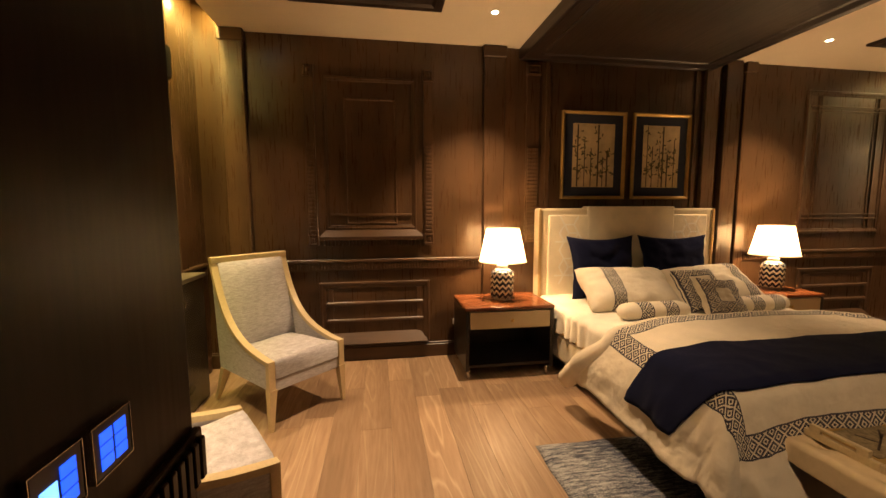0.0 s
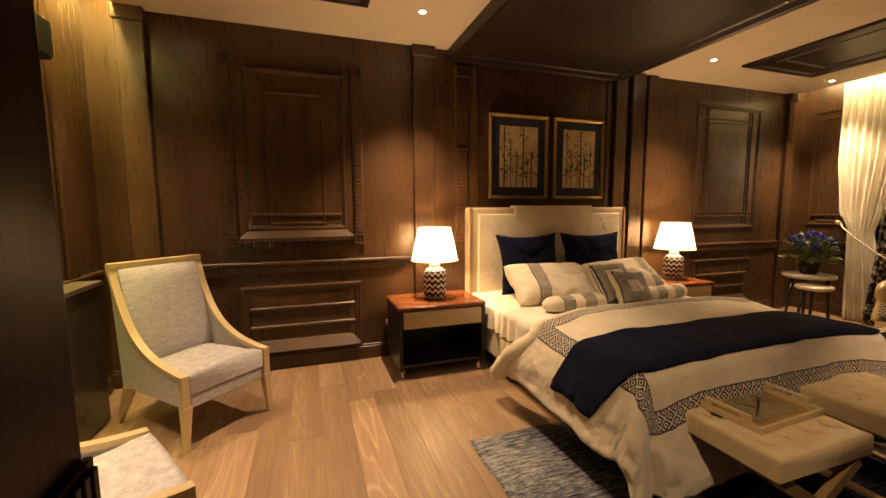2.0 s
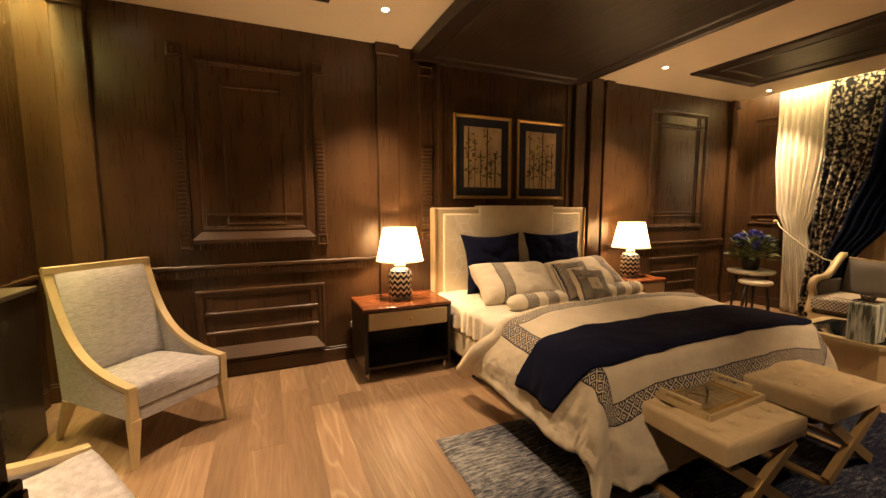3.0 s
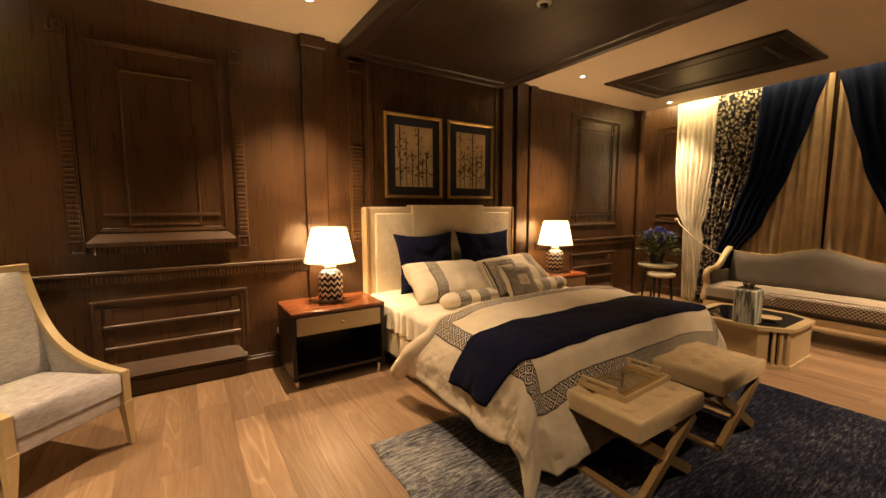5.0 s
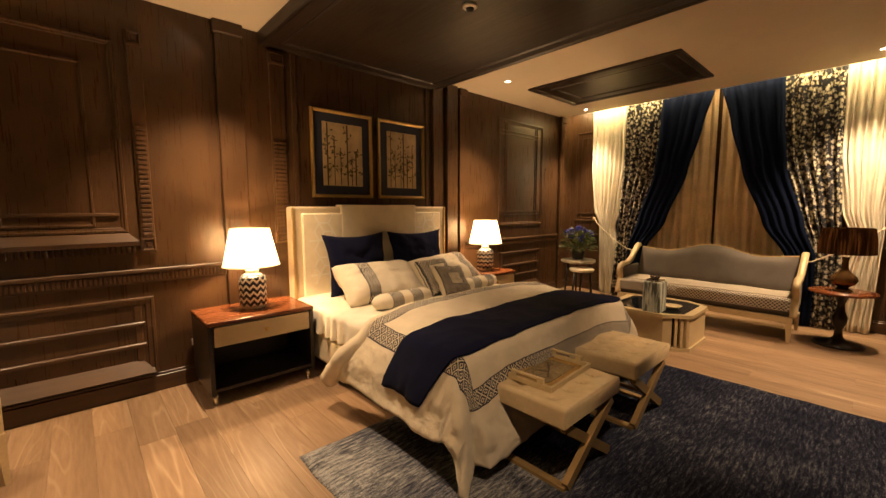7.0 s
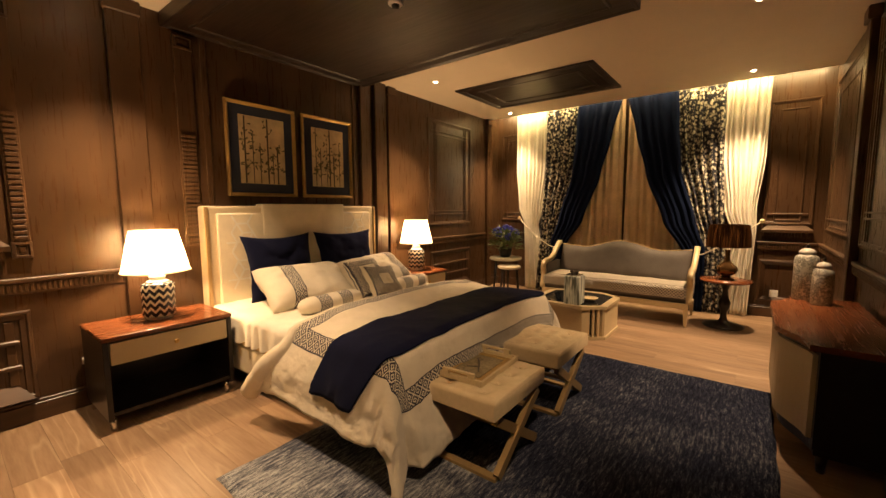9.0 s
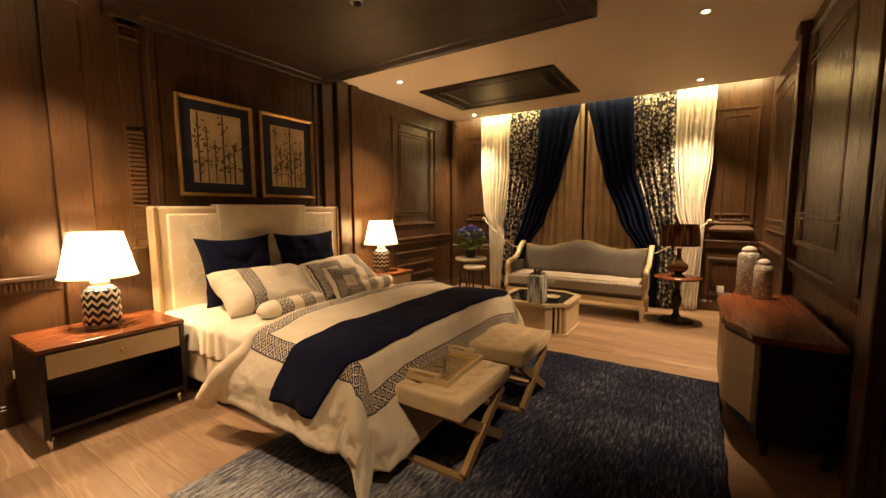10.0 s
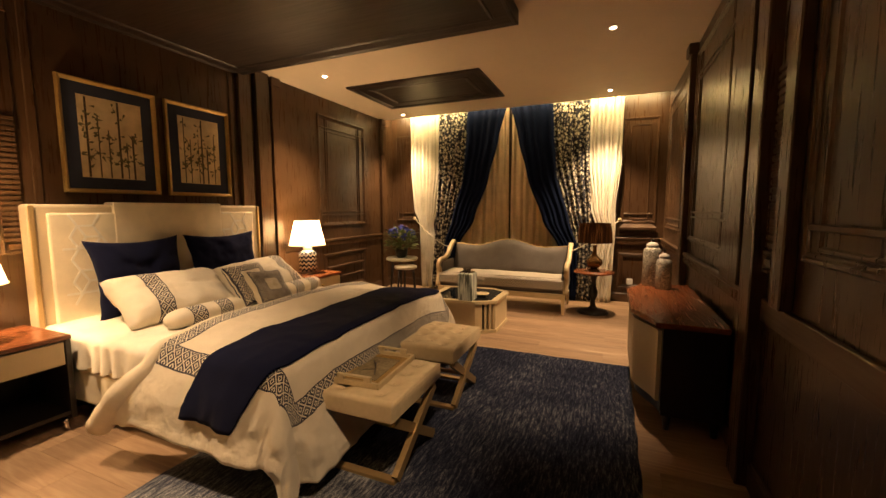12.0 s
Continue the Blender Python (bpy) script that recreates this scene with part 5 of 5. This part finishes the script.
FLORAL, tt, bb = material("floral_curtain", 0.8, 0, 0.2)
v = coords(tt, (1, 1, 1))
n1 = node(tt, "ShaderNodeTexVoronoi", Scale=21.0)
tt.links.new(v, n1.inputs["Vector"])
wob = noise_tex(tt, v, 40.0, 4.0, 0.7)
f = math_node(tt, "ADD", math_node(tt, "MULTIPLY", n1.outputs["Distance"], 0.55), wob)
tt.links.new(ramp(tt, f, [(0.63, (0.56, 0.51, 0.40)), (0.73, (0.22, 0.20, 0.15)), (0.80, (0.014, 0.014, 0.020))]), bb.inputs["Base Color"])
TOPZ = 2.985
for flip, w in ((False, 0.06), (True, -0.05)):
    curtain("sheer_curtain", [(TOPZ, 3.15 + w, 2.60), (2.0, 3.14 + w, 2.60), (1.35, 3.08 + w, 2.70), (1.1, 3.04, 2.78), (0.6, 3.02, 2.68), (0.012, 3.0, 2.60)], 6.25, 0.030, 9, SHEER, "ivory sheer curtain glowing under the cove light", flip, 0.3)
    curtain("floral_curtain", [(TOPZ, 2.66, 2.05), (2.0, 2.68, 2.14), (1.4, 2.71, 2.32), (0.95, 2.73, 2.46), (0.5, 2.76, 2.42), (0.012, 2.80, 2.40)], 6.20, 0.030, 6, FLORAL, "dark floral patterned curtain tied aside", flip, 1.1)
    curtain("navy_curtain", [(TOPZ, 2.15, 1.503), (2.4, 2.18, 1.645), (1.84, 2.23, 1.79), (1.18, 2.42, 2.03), (0.8, 2.54, 2.27), (0.4, 2.54, 2.32), (0.012, 2.54, 2.32)], 6.165, 0.018, 5, NAVYCURTAIN, "navy curtain swept aside in a long curve", flip, 2.0)
    curtain("beige_curtain", [(TOPZ, 2.45, 1.512), (0.012, 2.45, 1.512)], 6.315, 0.022, 9, BEIGESHEER, "beige gathered curtain closed over the window", flip, 0.7)
    s = (lambda y: 2.995 - y) if flip else (lambda y: y)
    rope = thing("tieback_rope", pose(0, 0, 0), "cream twisted rope holding the curtain aside", "tieback")
    path = [(6.20, s(3.08), 1.19), (6.13, s(3.02), 1.14), (6.10, s(2.88), 1.02), (6.09, s(2.70), 0.88), (6.09, s(2.52), 0.77), (6.14, s(2.42), 0.74)]
    part("rope", tube(bmesh.new(), path, 0.008, 8), LINEN, rope, "", True)
    part("hook_ball", lathe(bmesh.new(), [(0.0, -0.028), (0.022, -0.018), (0.028, 0.0), (0.022, 0.018), (0.0, 0.028)], 16), PALEWOOD, rope, "", True).matrix_local = pose(6.17, s(3.09), 1.20)
    part("tassel", lathe(bmesh.new(), [(0.0, 0.0), (0.02, -0.01), (0.024, -0.03), (0.016, -0.045), (0.030, -0.15), (0.0, -0.152)], 14), LINEN, rope, "", True).matrix_local = pose(6.10, s(2.44), 0.75)
track = tagged(part("curtain_track", boxes((6.155, 6.35, -0.20, 3.20, TOPZ, TOPZ + 0.02)), WHITE), "white curtain track above the curtains", "curtain track", kind="structure")
for flip in (0, 1):
    part("track_bracket", boxes((6.20, 6.24, -0.1 + flip * 3.1, -0.05 + flip * 3.1, TOPZ + 0.02, TOP)), WHITE, track)

# ---------------------------------------------------------------- sideboard and jars
board = thing("sideboard", pose(0, 0, 0), "serpentine sideboard with reddish top and cream fronts", "sideboard")
X0, X1, BACK = 2.75, 4.15, SOUTH + 0.03


def front(x, inset=0.0):
    s = min(1.0, max(0.0, (abs(x - 3.45) / 0.70 - 0.45) / 0.50))
    return -0.128 - 0.125 * s * s * (3 - 2 * s) - inset


def serpentine(z0, z1, inset, x0, x1, back):
    bm = bmesh.new()
    xs = [x0 + (x1 - x0) * k / 40 for k in range(41)]
    ring = [(x, front(x, inset)) for x in xs] + [(x1, back), (x0, back)]
    lo, hi = [bm.verts.new((x, y, z0)) for x, y in ring], [bm.verts.new((x, y, z1)) for x, y in ring]
    for j in range(len(ring)):
        n = (j + 1) % len(ring)
        bm.faces.new((lo[j], lo[n], hi[n], hi[j]))
    bm.faces.new(lo)
    bm.faces.new(hi)
    return bm


part("top", serpentine(0.648, 0.68, 0.0, X0, X1, BACK), REDWOOD, board, "reddish polished veneer top")
part("carcass", serpentine(0.13, 0.6475, 0.045, X0 + 0.02, X1 - 0.02, BACK), EBONY, board, "black lacquered carcass")
for k in range(3):
    xa = X0 + 0.06 + k * 0.43
    bm = bmesh.new()
    n = 12
    lo = [[bm.verts.new((xa + 0.42 * j / n, front(xa + 0.42 * j / n, i), z)) for j in range(n + 1)] for i, z in ((0.022, 0.17), (0.022, 0.615), (0.044, 0.615), (0.044, 0.17))]
    for r in range(4):
        p, q = lo[r], lo[(r + 1) % 4]
        for j in range(n):
            bm.faces.new((p[j], p[j + 1], q[j + 1], q[j]))
    bm.faces.new([r[0] for r in lo])
    bm.faces.new([r[-1] for r in lo])
    door = part("door", bm, CREAMLEATHER, board, "curved cream door")
    for z in (0.30, 0.48):
        part("knob", lathe(bmesh.new(), [(0.006, 0), (0.006, 0.01), (0.013, 0.015), (0.012, 0.022), (0.0, 0.025)], 12), BRASS, door, "", True).matrix_local = pose(xa + 0.06, front(xa + 0.06, 0.022), z, 90)
part("apron", serpentine(0.10, 0.1295, 0.05, X0 + 0.02, X1 - 0.02, BACK), EBONY, board)
for x in (X0 + 0.06, X1 - 0.06):
    for y in (front(x, 0.09), BACK + 0.04):
        part("foot", tube(bmesh.new(), [(x, y, 0.10), (x, y, 0.0)], [0.028, 0.018], 10), EBONY, board, "", True)
JARMAT, tt, bb = material("printed_jar", 0.3)
v = coords(tt)
f = math_node(tt, "ADD", noise_tex(tt, v, 38.0, 4.0, 0.7), math_node(tt, "MULTIPLY", noise_tex(tt, v, 9.0, 2.0), 0.3))
tt.links.new(ramp(tt, f, [(0.56, (0.70, 0.66, 0.56)), (0.64, (0.16, 0.155, 0.13)), (0.72, (0.50, 0.47, 0.39))]), bb.inputs["Base Color"])


def jar(x, y, h, r, label):
    t = thing("lidded_jar", pose(x, y, 0.68), label, "jar", "jars on the sideboard")
    part("body", lathe(bmesh.new(), [(r * 0.9, 0.0), (r, 0.012), (r, h - 0.05), (r * 0.93, h - 0.02), (r * 0.62, h)], 32), JARMAT, t, "grey patterned porcelain body", True)
    lid = part("lid", lathe(bmesh.new(), [(r * 0.66, h), (r * 0.70, h + 0.018), (r * 0.5, h + 0.035), (r * 0.14, h + 0.045)], 28), PORCELAIN, t, "", True)
    part("finial", lathe(bmesh.new(), [(r * 0.12, h + 0.045), (r * 0.18, h + 0.06), (r * 0.10, h + 0.072), (0.0, h + 0.078)], 16), EBONY, lid, "", True)


jar(4.06, -0.33, 0.34, 0.073, "tall patterned porcelain jar with lid on the sideboard")
jar(3.92, -0.41, 0.26, 0.060, "shorter patterned porcelain jar with lid")

# ---------------------------------------------------------------- west side cabinet, speaker, fittings
cab = thing("low_cabinet", pose(0, 0, 0), "low dark cabinet with stone top against the wall", "cabinet")
TANSTONE = plain("brown_polished_stone", (0.13, 0.105, 0.07), 0.3, 0, 9.0, 0.4)
DARKSTONE = plain("dark_streaked_stone", (0.045, 0.040, 0.030), 0.25, 0, 5.0, 0.6)
part("body", boxes((WEST + 0.045, -1.285, 1.9, 3.115, 0.0, 0.905), bevel=0.004), DARKSTONE, cab)
part("top", boxes((WEST + 0.045, -1.270, 1.88, 3.13, 0.906, 0.936), bevel=0.004), TANSTONE, cab, "brown stone top")
spk = thing("wall_speaker", pose(WEST + 0.005, 2.85, 2.225), "black box loudspeaker bracketed high on the wall", "speaker")
part("bracket", boxes((0.0, 0.05, -0.02, 0.02, 0.08, 0.14)), BLACK, spk)
part("cabinet", boxes((0.045, 0.15, -0.08, 0.08, 0.0, 0.22), bevel=0.02), BLACK, spk)
part("grille", boxes((0.1505, 0.156, -0.065, 0.065, 0.015, 0.205), bevel=0.002), BLACK, spk)

LENS, tt, bb = material("downlight_lens", 0.4)
bb.inputs["Emission Color"].default_value = (1.0, 0.86, 0.62, 1)
bb.inputs["Emission Strength"].default_value = 14.0
# The last fitting goes with the added armchair lamp and is unseen too.
for sx, sy, power in SPOTS:
    t = thing("downlight", pose(sx, sy, CEIL), "small round lit recessed downlight in the ceiling", "downlight", "ceiling downlights")
    part("trim_ring", lathe(bmesh.new(), [(0.024, -0.002), (0.036, -0.004), (0.038, -0.001), (0.038, 0.0)], 28), WHITE, t, "", True)
    part("lens", lathe(bmesh.new(), [(0.0, -0.003), (0.023, -0.003)], 24), LENS, t, "glowing warm lens")
det = thing("smoke_detector", pose(2.15, 2.01, CEIL - 0.095), "small white smoke detector under the dark canopy", "smoke detector")
part("base", lathe(bmesh.new(), [(0.05, 0.0), (0.05, -0.012), (0.042, -0.02), (0.0, -0.02)], 28), WHITE, det, "", True)
part("sensor", lathe(bmesh.new(), [(0.028, -0.02), (0.024, -0.04), (0.0, -0.042)], 24), BLACK, det, "", True)


def outlet(m, label):
    t = thing("wall_outlet", m, label, "outlet", "wall outlets")
    part("plate", boxes((-0.043, 0.043, -0.009, 0.0, -0.043, 0.043), bevel=0.004), WHITE, t)
    for dx in (-0.014, 0.014):
        part("socket_hole", lathe(bmesh.new(), [(0.004, 0.0), (0.004, 0.001), (0.0, 0.0011)], 10), BLACK, t).matrix_local = pose(dx, -0.009, 0.0, 90)


outlet(pose(0.686, NORTH, 0.325) @ Matrix.Diagonal((0.35, 1.6, 0.62, 1)), "white wall outlet beside the nightstand")
outlet(pose(EAST, -0.26, 0.30, 0, 0, -90), "white wall outlet by the curtains")

BLUE, tt, bb = material("blue_lit_key", 0.4)
bb.inputs["Base Color"].default_value = (0.02, 0.05, 0.3, 1)
bb.inputs["Emission Color"].default_value = (0.01, 0.09, 1.0, 1)
bb.inputs["Emission Strength"].default_value = 1.7
PALEBLUE, tt, bb = material("pale_lit_display", 0.4)
bb.inputs["Emission Color"].default_value = (0.12, 0.34, 1.0, 1)
bb.inputs["Emission Strength"].default_value = 2.6


def switch_panel(y, keys, label):
    t = thing("touch_switch", MB @ pose(y, 1.003, 0) @ Matrix.Diagonal((0.82, 0.74, 1, 1)), label, "switch", "lit wall switches")
    part("plate", slab(bmesh.new(), Matrix(), -0.058, 0.058, -0.062, 0.062, 0.0, 0.012, 0.003), BLACK, t, "black glass plate")
    part("bezel", moulding(bmesh.new(), Matrix(), -0.060, 0.060, -0.064, 0.064, [(0, 0), (0, 0.013), (0.0012, 0.013), (0.0012, 0.012)], fill=False), CHROME, t)
    for i, x0 in enumerate((-0.040, 0.004)):
        if i == 0 and keys == 3:
            part("display", slab(bmesh.new(), Matrix(), x0, x0 + 0.036, -0.045, 0.020, 0.012, 0.0135, 0), PALEBLUE, t, "pale blue lit display")
            continue
        for j in range(3):
            part("key", slab(bmesh.new(), Matrix(), x0, x0 + 0.036, -0.045 + j * 0.030, -0.019 + j * 0.030, 0.012, 0.0135, 0), BLUE, t, "blue lit key")


switch_panel(0.726, 6, "black wall switch with six blue lit keys")
switch_panel(0.608, 3, "black wall switch with blue keys and display")


# ---------------------------------------------------------------- floor planks
OAK, tt, bb = material("oak_plank", 0.42)
info = tt.nodes.new("ShaderNodeObjectInfo")
v = coords(tt, (1, 0.085, 1))
add = tt.nodes.new("ShaderNodeVectorMath")
add.operation = "ADD"
tt.links.new(v, add.inputs[0])
tt.links.new(math_node(tt, "MULTIPLY", info.outputs["Random"], 37.0), add.inputs[1])
vec = add.outputs[0]
fine = noise_tex(tt, vec, 46.0, 5.0, 0.55)
warp = noise_tex(tt, vec, 5.0, 2.0, 0.4)
patch = noise_tex(tt, vec, 2.6, 3.0, 0.5)
rings = math_node(tt, "ABSOLUTE", math_node(tt, "SUBTRACT", math_node(tt, "FRACT", math_node(tt, "MULTIPLY", warp, 13.0)), 0.5))
col = ramp(tt, fine, [(0.25, (0.235, 0.148, 0.086)), (0.50, (0.285, 0.186, 0.113)), (0.75, (0.335, 0.228, 0.146))])
vein = math_node(tt, "MULTIPLY", ramp(tt, rings, [(0.0, (1.0,) * 3), (0.16, (0.0,) * 3)]), ramp(tt, patch, [(0.42, (0.0,) * 3), (0.62, (0.55,) * 3)]))
col = mixed(tt, vein, col, (0.47, 0.36, 0.24))
col = mixed(tt, 1.0, col, ramp(tt, patch, [(0.28, (0.66, 0.63, 0.60)), (0.5, (0.98, 0.96, 0.94)), (0.72, (1.18, 1.17, 1.16))]), "MULTIPLY")
tone = ramp(tt, info.outputs["Random"], [(0.0, (0.89, 0.87, 0.85)), (0.5, (0.99, 0.97, 0.95)), (1.0, (1.07, 1.05, 1.03))])
col = mixed(tt, 1.0, col, tone, "MULTIPLY")
tt.links.new(col, bb.inputs["Base Color"])
tt.links.new(ramp(tt, fine, [(0.2, (0.52,) * 3), (0.8, (0.36,) * 3)]), bb.inputs["Roughness"])
bump(tt, bb, fine, 0.06, 0.003)
PW = 0.19
meshes = {}


def plank_mesh(length):
    key = round(length, 2)
    if key not in meshes:
        bm = bmesh.new()
        g = 0.0003
        a, c = PW / 2 - g, length / 2 - g
        lo = [bm.verts.new(p) for p in ((-a, -c, -0.012), (a, -c, -0.012), (a, c, -0.012), (-a, c, -0.012))]
        mid = [bm.verts.new(p) for p in ((-a, -c, -0.0008), (a, -c, -0.0008), (a, c, -0.0008), (-a, c, -0.0008))]
        e = 0.0006
        hi = [bm.verts.new(p) for p in ((-a + e, -c + e, 0.0), (a - e, -c + e, 0.0), (a - e, c - e, 0.0), (-a + e, c - e, 0.0))]
        for p, q in ((lo, mid), (mid, hi)):
            for k in range(4):
                bm.faces.new((p[k], p[(k + 1) % 4], q[(k + 1) % 4], q[k]))
        bm.faces.new(hi)
        bmesh.ops.recalc_face_normals(bm, faces=bm.faces[:])
        me = bpy.data.meshes.new("plank")
        bm.to_mesh(me)
        bm.free()
        me.materials.append(OAK)
        meshes[key] = me
    return meshes[key]


rnd = random.Random(5)
x = WEST
while x < EAST:
    y = SOUTH
    ln = rnd.choice((0.4, 0.7, 1.0, 1.3))
    while y < NORTH - 0.02:
        ln = min(ln, NORTH - y)
        ob = new("plank", plank_mesh(ln))
        ob.parent = floor
        ob.location = (x + PW / 2, y + ln / 2, 0.0)
        y += ln
        ln = rnd.choice((1.2, 1.4, 1.6))
    x += PW
